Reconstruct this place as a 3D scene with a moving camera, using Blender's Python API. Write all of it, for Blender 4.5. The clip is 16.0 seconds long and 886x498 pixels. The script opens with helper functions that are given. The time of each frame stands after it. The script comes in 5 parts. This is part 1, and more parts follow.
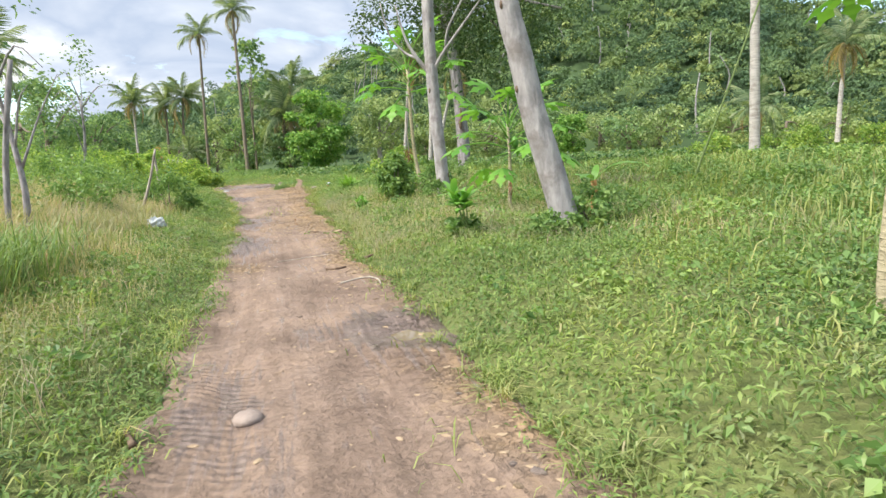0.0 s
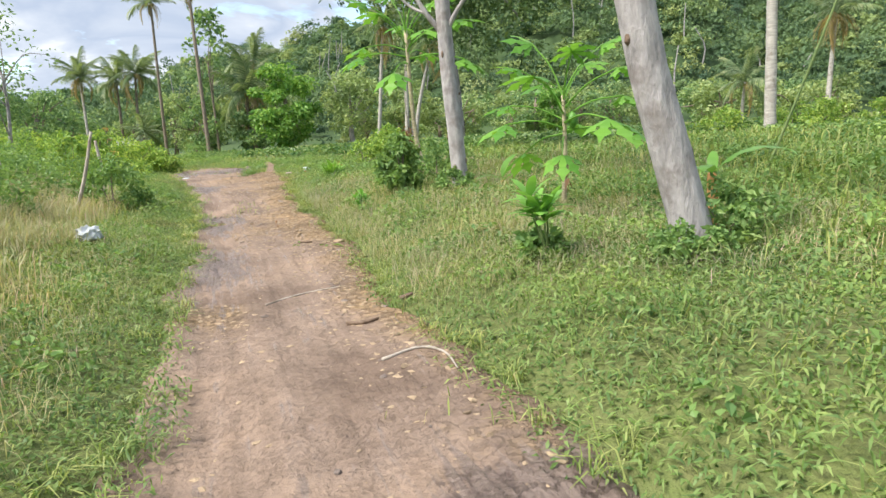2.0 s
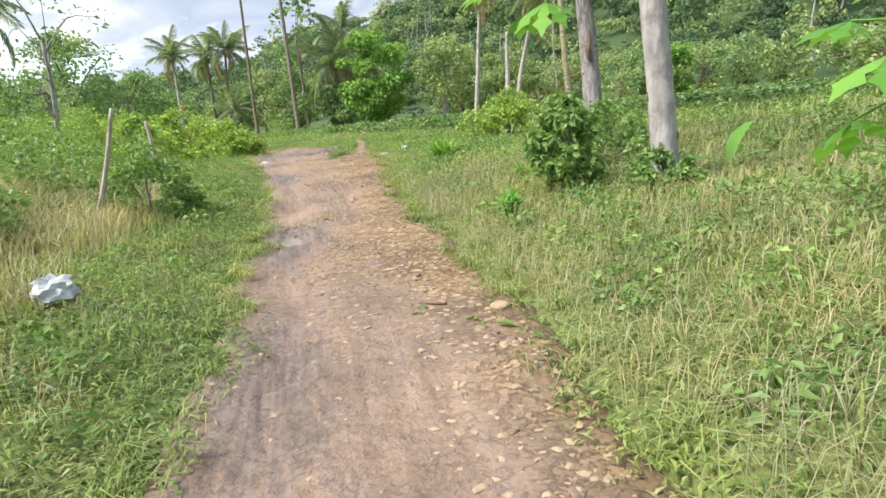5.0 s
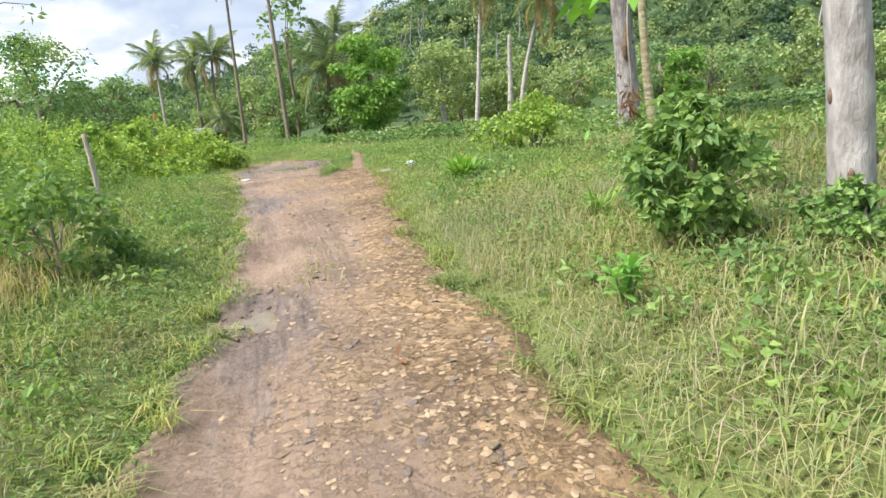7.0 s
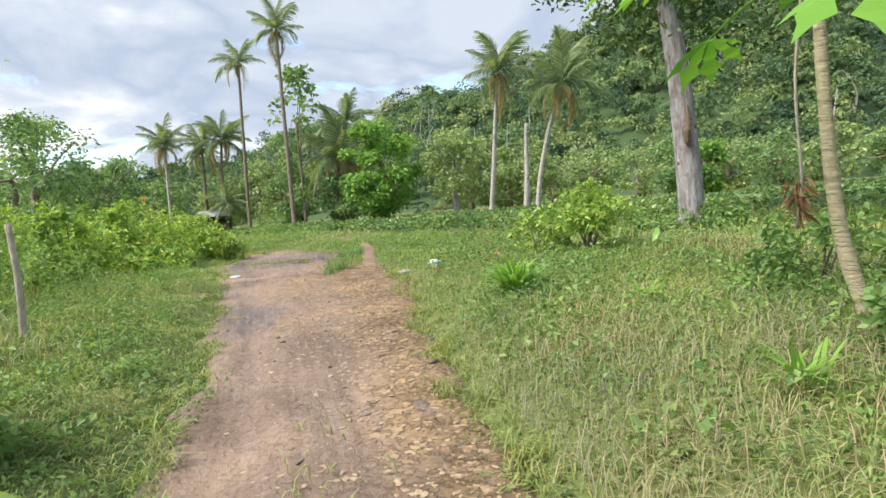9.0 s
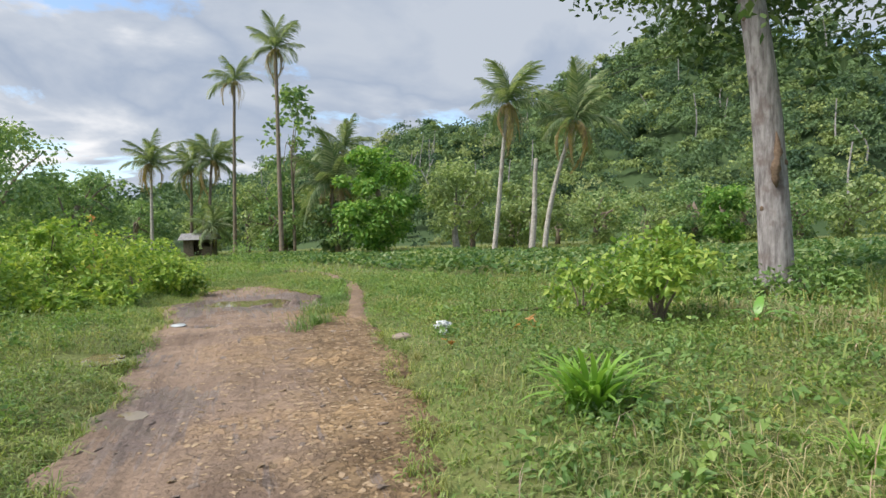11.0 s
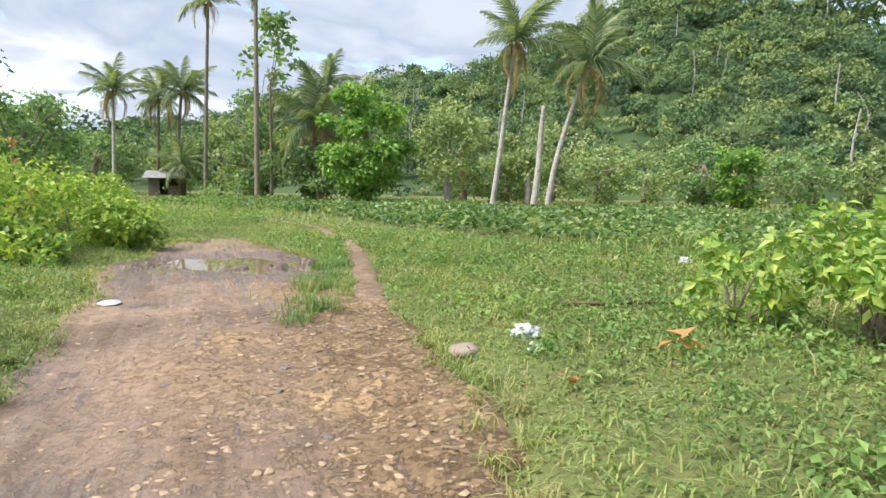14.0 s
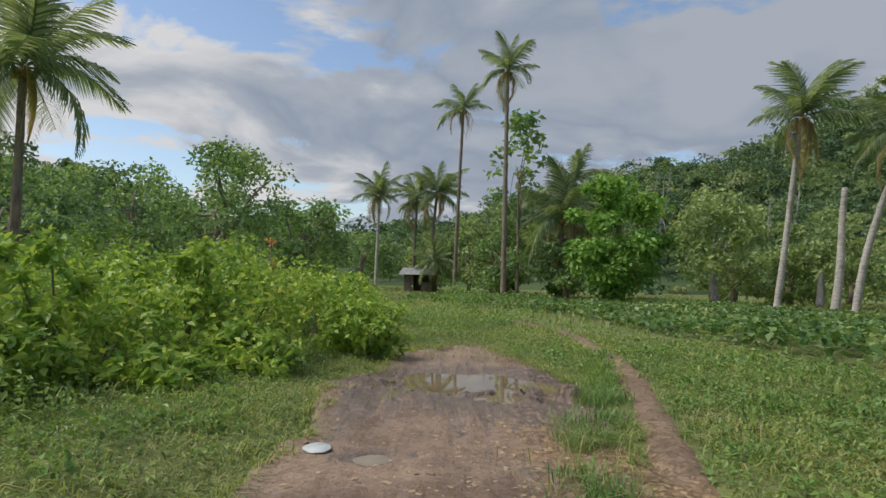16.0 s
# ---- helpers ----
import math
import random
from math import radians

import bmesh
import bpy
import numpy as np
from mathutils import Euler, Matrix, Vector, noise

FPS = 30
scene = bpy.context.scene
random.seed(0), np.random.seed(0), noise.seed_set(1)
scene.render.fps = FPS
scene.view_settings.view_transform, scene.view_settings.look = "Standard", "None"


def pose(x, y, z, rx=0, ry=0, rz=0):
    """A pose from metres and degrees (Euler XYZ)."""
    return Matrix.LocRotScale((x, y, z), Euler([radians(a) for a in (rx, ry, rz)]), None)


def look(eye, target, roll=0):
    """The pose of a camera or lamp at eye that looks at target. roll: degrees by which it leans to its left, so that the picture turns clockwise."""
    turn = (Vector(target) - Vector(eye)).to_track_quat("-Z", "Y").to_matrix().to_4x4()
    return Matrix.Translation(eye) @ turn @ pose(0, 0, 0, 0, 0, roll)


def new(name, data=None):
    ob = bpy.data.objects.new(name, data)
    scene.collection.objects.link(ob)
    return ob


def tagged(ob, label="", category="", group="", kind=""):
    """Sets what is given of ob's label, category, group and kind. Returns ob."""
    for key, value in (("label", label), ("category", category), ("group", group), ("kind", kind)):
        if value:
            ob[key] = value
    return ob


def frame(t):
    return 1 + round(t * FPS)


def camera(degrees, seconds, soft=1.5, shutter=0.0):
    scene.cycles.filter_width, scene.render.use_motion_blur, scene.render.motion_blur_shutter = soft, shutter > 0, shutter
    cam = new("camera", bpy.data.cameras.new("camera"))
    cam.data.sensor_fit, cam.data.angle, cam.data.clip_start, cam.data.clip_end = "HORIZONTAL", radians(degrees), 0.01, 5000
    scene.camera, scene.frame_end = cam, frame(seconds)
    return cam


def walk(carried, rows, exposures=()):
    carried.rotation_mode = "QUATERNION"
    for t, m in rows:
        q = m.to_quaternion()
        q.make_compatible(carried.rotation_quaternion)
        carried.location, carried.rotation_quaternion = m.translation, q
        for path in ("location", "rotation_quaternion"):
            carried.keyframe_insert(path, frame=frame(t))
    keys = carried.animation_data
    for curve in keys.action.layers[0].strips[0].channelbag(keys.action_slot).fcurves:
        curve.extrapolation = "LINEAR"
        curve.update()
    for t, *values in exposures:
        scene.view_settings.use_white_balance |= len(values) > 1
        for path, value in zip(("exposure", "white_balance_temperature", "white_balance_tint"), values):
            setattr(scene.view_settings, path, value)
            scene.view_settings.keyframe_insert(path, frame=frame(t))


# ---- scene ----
cam = camera(71.2, 16.0)
PATH = [
    (0, (1.77, 1.058, 1.321), (1.461, 3.009, 1.008), -3.2),
    (0.5, (1.452, 1.689, 1.341), (1.114, 3.634, 1.022), -3.6),
    (1, (1.065, 2.31, 1.413), (0.752, 4.259, 1.087), -3.4),
    (1.5, (0.814, 2.951, 1.461), (0.553, 4.902, 1.104), -3.5),
    (2, (0.484, 3.604, 1.432), (0.277, 5.555, 1.041), -3.7),
    (2.5, (0.365, 4.248, 1.39), (0.185, 6.194, 0.964), -3.7),
    (3, (0.125, 4.892, 1.408), (-0.109, 6.822, 0.941), -4.3),
    (3.5, (-0.176, 5.492, 1.404), (-0.506, 7.402, 0.908), -4.7),
    (4, (-0.44, 6.154, 1.421), (-0.871, 8.046, 0.936), -5.9),
    (4.2, (-0.587, 6.435, 1.39), (-1.065, 8.325, 0.943), -6.3),
    (6.3, (-1.672, 9.152, 1.37), (-2.159, 11.032, 0.893), -5.6),
    (6.5, (-1.794, 9.381, 1.349), (-2.279, 11.265, 0.882), -6.1),
    (7, (-2.091, 9.977, 1.405), (-2.556, 11.873, 0.968), -6.0),
    (7.5, (-2.303, 10.627, 1.427), (-2.736, 12.54, 1.035), -5.9),
    (8, (-2.589, 11.218, 1.46), (-2.997, 13.148, 1.13), -5.6),
    (8.5, (-2.787, 11.823, 1.46), (-3.199, 13.764, 1.205), -5.0),
    (9, (-3.083, 12.337, 1.494), (-3.545, 14.275, 1.328), -4.8),
    (9.5, (-3.342, 12.898, 1.623), (-3.84, 14.833, 1.531), -4.4),
    (10, (-3.561, 13.646, 1.664), (-4.042, 15.587, 1.604), -3.7),
    (10.2, (-3.66, 14.015, 1.578), (-4.138, 15.956, 1.529), -2.9),
    (12.3, (-4.665, 16.143, 1.58), (-5.055, 18.102, 1.486), -0.7),
    (12.5, (-4.825, 16.308, 1.582), (-5.206, 18.269, 1.477), -0.4),
    (13, (-5.198, 16.808, 1.581), (-5.513, 18.778, 1.429), 0.2),
    (13.5, (-5.354, 17.446, 1.595), (-5.612, 19.42, 1.397), 0.8),
    (14, (-5.565, 17.911, 1.561), (-5.921, 19.867, 1.345), 1.0),
    (14.5, (-5.771, 18.331, 1.574), (-6.366, 20.233, 1.407), 0.2),
    (15, (-6.015, 18.76, 1.633), (-6.87, 20.567, 1.552), 0.4),
    (15.5, (-6.378, 19.306, 1.641), (-7.394, 21.028, 1.662), 0.6),
    (16, (-6.673, 19.927, 1.636), (-7.748, 21.611, 1.714), 1.1),
]
EXPOSURES = [(0, 0.57), (2.0, 0.52), (4.0, 0.57), (7.0, 0.65), (8.5, 0.6), (9.5, 0.18), (10.2, 0.0), (12.5, 0.35), (13.5, 0.52), (14.4, 0.5), (15.0, 0.05), (15.5, -0.43), (16.0, -0.53)]
walk(cam, [(t, look(eye, target, roll)) for t, eye, target, roll in PATH], EXPOSURES)

# ---- world, sun, exposure ----
SUN_EL, SUN_AZ = 52.0, 236.0
world = bpy.data.worlds.new("world")
scene.world = world
world.use_nodes = True
wn, wl = world.node_tree.nodes, world.node_tree.links
wn.clear()


def wnode(kind, **settings):
    n = wn.new(kind)
    for key, value in settings.items():
        n.inputs[key].default_value = value
    return n


sky = wn.new("ShaderNodeTexSky")
sky.sky_type = "NISHITA"
sky.sun_disc = False
sky.sun_elevation, sky.sun_rotation = radians(SUN_EL), radians(SUN_AZ)
coord = wn.new("ShaderNodeTexCoord")
split = wn.new("ShaderNodeSeparateXYZ")
wl.new(coord.outputs["Generated"], split.inputs[0])
lift = wn.new("ShaderNodeMath"); lift.operation = "ADD"; lift.inputs[1].default_value = 0.22
wl.new(split.outputs["Z"], lift.inputs[0])
flat = wn.new("ShaderNodeVectorMath"); flat.operation = "DIVIDE"
join = wn.new("ShaderNodeCombineXYZ")
for a in "XYZ":
    wl.new(lift.outputs[0], join.inputs[a])
wl.new(coord.outputs["Generated"], flat.inputs[0])
wl.new(join.outputs[0], flat.inputs[1])
place = wn.new("ShaderNodeMapping")
place.inputs["Location"].default_value = (2.35, 0.55, 0.0)
wl.new(flat.outputs[0], place.inputs[0])
puffs = wnode("ShaderNodeTexNoise", Scale=1.35, Detail=9.0, Roughness=0.55, Distortion=0.3)
shade = wnode("ShaderNodeTexNoise", Scale=1.5, Detail=8.0, Roughness=0.52, Distortion=0.4)
wl.new(place.outputs[0], puffs.inputs["Vector"])
wl.new(place.outputs[0], shade.inputs["Vector"])
cover = wn.new("ShaderNodeValToRGB")
cover.color_ramp.elements[0].position, cover.color_ramp.elements[1].position = 0.415, 0.455
wl.new(puffs.outputs["Fac"], cover.inputs[0])
tone = wn.new("ShaderNodeValToRGB")
for at in (0.62, 0.80):
    tone.color_ramp.elements.new(at)
for stop, (at, shade_) in zip(tone.color_ramp.elements, ((0.34, (1.08, 1.08, 1.10, 1)), (0.56, (0.64, 0.70, 0.80, 1)), (0.76, (0.46, 0.54, 0.68, 1)), (0.98, (0.62, 0.68, 0.78, 1)))):
    stop.position, stop.color = at, shade_
# the clouds towards the sun are the brighter ones
lit_side = wn.new("ShaderNodeMath"); lit_side.operation = "MULTIPLY_ADD"; lit_side.inputs[1].default_value = 0.60
wl.new(split.outputs["X"], lit_side.inputs[0])
strong = wn.new("ShaderNodeMath"); strong.operation = "MULTIPLY"; strong.inputs[1].default_value = 1.8
wl.new(shade.outputs["Fac"], strong.inputs[0])
wl.new(strong.outputs[0], lit_side.inputs[2])
lit_low = wn.new("ShaderNodeMath"); lit_low.operation = "ADD"; lit_low.inputs[1].default_value = 0.05
wl.new(lit_side.outputs[0], lit_low.inputs[0])
wl.new(lit_low.outputs[0], tone.inputs[0])
gain = wn.new("ShaderNodeVectorMath"); gain.operation = "SCALE"; gain.inputs["Scale"].default_value = 0.25
wl.new(sky.outputs[0], gain.inputs[0])
blend = wn.new("ShaderNodeMixRGB")
wl.new(cover.outputs[0], blend.inputs[0])
wl.new(gain.outputs[0], blend.inputs[1])
wl.new(tone.outputs[0], blend.inputs[2])
back = wn.new("ShaderNodeBackground"); back.inputs["Strength"].default_value = 0.88
wl.new(blend.outputs[0], back.inputs[0])
wl.new(back.outputs[0], wn.new("ShaderNodeOutputWorld").inputs[0])

sun = new("sun", bpy.data.lights.new("sun", "SUN"))
sun.data.energy, sun.data.angle, sun.data.color = 5.0, radians(26), (1.0, 0.94, 0.85)
sun.matrix_world = look((0, 0, 0), (-math.sin(radians(SUN_AZ)) * math.cos(radians(SUN_EL)), -math.cos(radians(SUN_AZ)) * math.cos(radians(SUN_EL)), -math.sin(radians(SUN_EL))))


# ---- materials ----
def material(name):
    m = bpy.data.materials.new(name)
    m.use_nodes = True
    t = m.node_tree
    t.nodes.clear()
    return m, t.nodes, t.links


def ramp(nodes, links, source, stops):
    r = nodes.new("ShaderNodeValToRGB")
    els = r.color_ramp.elements
    while len(els) < len(stops):
        els.new(0.5)
    for e, (p, c) in zip(els, stops):
        e.position, e.color = p, (*c, 1)
    links.new(source, r.inputs[0])
    return r.outputs[0]


def noise_of(nodes, links, scale, detail=4.0, rough=0.55, kind="Object", stretch=None, turn=0.0):
    c = nodes.new("ShaderNodeTexCoord")
    n = nodes.new("ShaderNodeTexNoise")
    n.inputs["Scale"].default_value, n.inputs["Detail"].default_value, n.inputs["Roughness"].default_value = scale, detail, rough
    if stretch:
        m = nodes.new("ShaderNodeMapping")
        m.inputs["Scale"].default_value = stretch
        first = nodes.new("ShaderNodeMapping")
        first.inputs["Rotation"].default_value = (0, 0, radians(turn))
        links.new(c.outputs[kind], first.inputs[0])
        links.new(first.outputs[0], m.inputs[0])
        links.new(m.outputs[0], n.inputs["Vector"])
    else:
        links.new(c.outputs[kind], n.inputs["Vector"])
    return n.outputs["Fac"]


def mix(nodes, links, fac, a, b, mode="MIX"):
    m = nodes.new("ShaderNodeMixRGB")
    m.blend_type = mode
    for n, v in enumerate((fac, a, b)):
        if isinstance(v, (int, float)):
            m.inputs[n].default_value = v
        elif isinstance(v, tuple):
            m.inputs[n].default_value = (*v, 1)
        else:
            links.new(v, m.inputs[n])
    return m.outputs[0]


def finish(m, nodes, links, colour, rough=0.6, bump=None, depth=0.02, through_light=0.0, spec=0.35):
    b = nodes.new("ShaderNodeBsdfPrincipled")
    links.new(colour, b.inputs["Base Color"])
    if isinstance(rough, float):
        b.inputs["Roughness"].default_value = rough
    else:
        links.new(rough, b.inputs["Roughness"])
    b.inputs["Specular IOR Level"].default_value = spec
    if bump is not None:
        n = nodes.new("ShaderNodeBump")
        n.inputs["Strength"].default_value, n.inputs["Distance"].default_value = 0.9, depth
        links.new(bump, n.inputs["Height"])
        links.new(n.outputs[0], b.inputs["Normal"])
    last = b.outputs[0]
    if through_light:
        tr = nodes.new("ShaderNodeBsdfTranslucent")
        links.new(mix(nodes, links, 1.0, colour, (1.0, 1.0, 0.55), "MULTIPLY"), tr.inputs[0])
        s = nodes.new("ShaderNodeMixShader")
        s.inputs[0].default_value = through_light
        links.new(last, s.inputs[1])
        links.new(tr.outputs[0], s.inputs[2])
        last = s.outputs[0]
    links.new(last, nodes.new("ShaderNodeOutputMaterial").inputs[0])
    return m


def leaf_material(name, dark, mid, light, patch=0.6, rough=0.45, dry=None, dry_amount=0.06, straw=0.0):
    """Leaves that vary one by one, and by patches of metres."""
    m, n, l = material(name)
    g = n.new("ShaderNodeNewGeometry")
    one = ramp(n, l, g.outputs["Random Per Island"], [(0.0, dark), (0.5, mid), (0.93, light)] + ([(1.0 - dry_amount, light), (1.0, dry)] if dry else []))
    wide = noise_of(n, l, patch, 3.0)
    tint = ramp(n, l, wide, [(0.3, (0.80, 0.82, 1.15)), (0.5, (1.10, 1.06, 1.35)), (0.7, (1.42, 1.22, 1.35))])
    colour = mix(n, l, 1.0, one, tint, "MULTIPLY")
    if straw:
        spots = ramp(n, l, noise_of(n, l, 1.3, 4.0, 0.6), [(0.54, (0, 0, 0)), (0.70, (straw, straw, straw))])
        colour = mix(n, l, spots, colour, (0.46, 0.40, 0.22))
    return finish(m, n, l, colour, rough, through_light=0.42, spec=0.28)


def bark_material(name, low, high, blotch, scale=9.0, stretch=(1, 1, 0.35)):
    m, n, l = material(name)
    fine = noise_of(n, l, scale, 6.0, 0.65, stretch=stretch)
    big = noise_of(n, l, 2.6, 4.0, 0.6)
    c = ramp(n, l, fine, [(0.32, low), (0.62, high)])
    f = ramp(n, l, big, [(0.52, (0, 0, 0)), (0.66, (0.8, 0.8, 0.8))])
    return finish(m, n, l, mix(n, l, f, c, blotch), 0.85, fine, 0.05)


def plain_material(name, low, high, scale=12.0, rough=0.6, depth=0.01):
    m, n, l = material(name)
    f = noise_of(n, l, scale, 5.0, 0.6)
    return finish(m, n, l, ramp(n, l, f, [(0.3, low), (0.7, high)]), rough, f, depth)


LAWN = leaf_material("lawn_grass", (0.16, 0.24, 0.06), (0.27, 0.36, 0.085), (0.40, 0.45, 0.135), 0.5, dry=(0.44, 0.38, 0.17), dry_amount=0.06, straw=0.75)
CARPET = leaf_material("carpet_grass", (0.10, 0.185, 0.05), (0.18, 0.295, 0.07), (0.27, 0.375, 0.10), 0.7, 0.42, straw=0.4)
FEATHER = leaf_material("feather_grass", (0.27, 0.32, 0.12), (0.40, 0.41, 0.18), (0.52, 0.47, 0.26), 0.45, dry=(0.52, 0.38, 0.28), dry_amount=0.32, straw=0.65)
WEED = leaf_material("weed_leaf", (0.115, 0.225, 0.06), (0.19, 0.33, 0.08), (0.28, 0.42, 0.11), 0.55, straw=0.25)
STRAP = leaf_material("strap_leaf", (0.14, 0.30, 0.05), (0.22, 0.42, 0.06), (0.32, 0.52, 0.09), 0.8, 0.3)
CROP = leaf_material("crop_leaf", (0.055, 0.13, 0.035), (0.115, 0.225, 0.055), (0.28, 0.37, 0.13), 0.3, 0.35)
SHRUB = leaf_material("shrub_leaf", (0.151, 0.292, 0.054), (0.281, 0.443, 0.076), (0.475, 0.594, 0.119), 0.7)
TREE_DARK = leaf_material("dark_tree_leaf", (0.108, 0.215, 0.081), (0.202, 0.336, 0.114), (0.336, 0.47, 0.161), 0.4)
# Darker tones than TREE_DARK, for the grey tree's crown alone.
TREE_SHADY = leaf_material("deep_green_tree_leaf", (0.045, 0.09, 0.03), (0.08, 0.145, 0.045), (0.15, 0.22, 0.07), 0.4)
TREE_OLIVE = leaf_material("olive_tree_leaf", (0.196, 0.287, 0.103), (0.299, 0.414, 0.138), (0.437, 0.529, 0.196), 0.3)
TREE_BRIGHT = leaf_material("bright_tree_leaf", (0.09, 0.23, 0.04), (0.18, 0.37, 0.06), (0.32, 0.49, 0.1), 0.5)
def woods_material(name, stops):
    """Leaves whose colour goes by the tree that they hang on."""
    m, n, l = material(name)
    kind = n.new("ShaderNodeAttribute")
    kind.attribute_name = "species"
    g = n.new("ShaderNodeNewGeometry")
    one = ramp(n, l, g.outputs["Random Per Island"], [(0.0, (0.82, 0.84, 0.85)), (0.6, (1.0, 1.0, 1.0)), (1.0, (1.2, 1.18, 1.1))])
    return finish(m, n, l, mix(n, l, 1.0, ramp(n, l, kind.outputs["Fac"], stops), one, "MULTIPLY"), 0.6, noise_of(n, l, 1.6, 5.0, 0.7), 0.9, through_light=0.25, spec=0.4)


# Lighter, bluer leaf tones: the haze of distance is put into the colour.
HAZED_WOODS = woods_material("hazed_hill_woods_leaf", [(0.0, (0.075, 0.15, 0.085)), (0.3, (0.15, 0.25, 0.12)), (0.6, (0.23, 0.345, 0.15)), (0.82, (0.35, 0.45, 0.17)), (0.93, (0.42, 0.50, 0.19)), (1.0, (0.37, 0.38, 0.28))])
FAR_WOODS = woods_material("distant_woods_leaf", [(0.0, (0.092, 0.172, 0.081)), (0.6, (0.149, 0.253, 0.103)), (1.0, (0.241, 0.345, 0.138))])
PALM = leaf_material("palm_leaflet", (0.11, 0.18, 0.07), (0.19, 0.28, 0.11), (0.32, 0.38, 0.18), 0.6)
PALM_OLD = leaf_material("old_palm_leaflet", (0.3, 0.27, 0.08), (0.4, 0.34, 0.12), (0.3, 0.23, 0.12), 0.6)
PAPAYA = leaf_material("papaya_leaf", (0.12, 0.31, 0.04), (0.19, 0.42, 0.055), (0.30, 0.52, 0.08), 0.8, 0.35)
BANANA = leaf_material("banana_leaf", (0.13, 0.34, 0.05), (0.20, 0.44, 0.07), (0.30, 0.52, 0.10), 0.8, 0.3)
DRY = leaf_material("dry_leaf", (0.16, 0.09, 0.045), (0.26, 0.15, 0.07), (0.38, 0.25, 0.12), 2.0, 0.8)
ORANGE = leaf_material("withered_orange_leaf", (0.42, 0.20, 0.07), (0.55, 0.30, 0.10), (0.60, 0.40, 0.18), 2.0, 0.7)
BARK_PALE = bark_material("pale_bark", (0.24, 0.225, 0.225), (0.43, 0.405, 0.405), (0.20, 0.175, 0.165))
BARK_GREY = bark_material("grey_bark", (0.13, 0.115, 0.115), (0.43, 0.40, 0.41), (0.17, 0.125, 0.115), 14.0, (1, 1, 0.2))
BARK_BROWN = bark_material("brown_bark", (0.13, 0.10, 0.08), (0.27, 0.22, 0.17), (0.20, 0.19, 0.16))
BARK_PALM = bark_material("palm_bark", (0.30, 0.28, 0.26), (0.50, 0.47, 0.43), (0.26, 0.23, 0.20), 6.0, (0.5, 0.5, 3.0))
BARK_PAPAYA = bark_material("papaya_bark", (0.34, 0.29, 0.19), (0.48, 0.42, 0.28), (0.30, 0.32, 0.16), 8.0, (0.6, 0.6, 3.0))
WOOD_GREY = bark_material("weathered_wood", (0.30, 0.26, 0.22), (0.48, 0.43, 0.37), (0.24, 0.19, 0.15), 10.0)
WOOD_DARK = plain_material("dark_wet_wood", (0.10, 0.065, 0.045), (0.24, 0.17, 0.12), 30.0, 0.8)
STEM = plain_material("green_stem", (0.10, 0.17, 0.05), (0.22, 0.28, 0.10), 20.0)
FRUIT = plain_material("green_fruit", (0.07, 0.20, 0.03), (0.13, 0.30, 0.05), 8.0, 0.4)
NUT = plain_material("coconut_husk", (0.20, 0.16, 0.05), (0.33, 0.27, 0.09), 8.0, 0.5)
STONE = plain_material("pale_stone", (0.26, 0.188, 0.12), (0.43, 0.325, 0.215), 14.0, 0.85, 0.02)
STONE_PINK = plain_material("pink_stone", (0.24, 0.188, 0.16), (0.352, 0.288, 0.248), 9.0, 0.8, 0.02)
PLASTIC = plain_material("white_plastic", (0.391, 0.425, 0.451), (0.561, 0.586, 0.603), 6.0, 0.3)
TIN = plain_material("grey_roof_sheet", (0.17, 0.17, 0.18), (0.34, 0.34, 0.35), 3.0, 0.5)
BAMBOO_WALL = plain_material("dark_board_wall", (0.08, 0.065, 0.05), (0.18, 0.15, 0.12), 5.0, 0.8)
BLACK = plain_material("black_cable", (0.02, 0.02, 0.02), (0.05, 0.05, 0.05), 5.0, 0.5)

m_, n_, l_ = material("soil_and_moss")
a_ = noise_of(n_, l_, 0.7, 5.0)
b_ = noise_of(n_, l_, 9.0, 6.0, 0.65)
GROUND = finish(m_, n_, l_, mix(n_, l_, b_, ramp(n_, l_, a_, [(0.35, (0.09, 0.155, 0.035)), (0.65, (0.15, 0.225, 0.05))]), (0.18, 0.165, 0.075)), 0.95, b_, 0.09)

# Floor toned dark: shade between the tree crowns is put into its colour.
m_, n_, l_ = material("shaded_hill_floor")
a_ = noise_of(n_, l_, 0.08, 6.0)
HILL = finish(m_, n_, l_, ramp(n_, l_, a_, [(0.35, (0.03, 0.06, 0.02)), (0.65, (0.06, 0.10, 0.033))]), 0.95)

# Trodden earth: dry pinkish clay smeared along the wheel lines, ochre gravel and dark wet mud by the road's own attributes.
m_, n_, l_ = material("trodden_earth")


def road_value(name, socket="Fac"):
    n = n_.new("ShaderNodeAttribute")
    n.attribute_name = name
    return n.outputs[socket]


def lane_noise(across, along, detail=6.0, rough=0.6):
    """Noise drawn out along the road."""
    m = n_.new("ShaderNodeMapping")
    m.inputs["Scale"].default_value = (across, along, 1)
    l_.new(road_value("lane", "Vector"), m.inputs[0])
    n = n_.new("ShaderNodeTexNoise")
    n.inputs["Scale"].default_value, n.inputs["Detail"].default_value, n.inputs["Roughness"].default_value = 1.0, detail, rough
    l_.new(m.outputs[0], n.inputs["Vector"])
    return n.outputs["Fac"]


def total(*terms):
    """Weighted sum of values."""
    out = None
    for value, weight in terms:
        n = n_.new("ShaderNodeMath")
        n.operation = "MULTIPLY_ADD"
        l_.new(value, n.inputs[0])
        n.inputs[1].default_value = weight
        if out is None:
            n.inputs[2].default_value = 0.0
        else:
            l_.new(out, n.inputs[2])
        out = n.outputs[0]
    return out


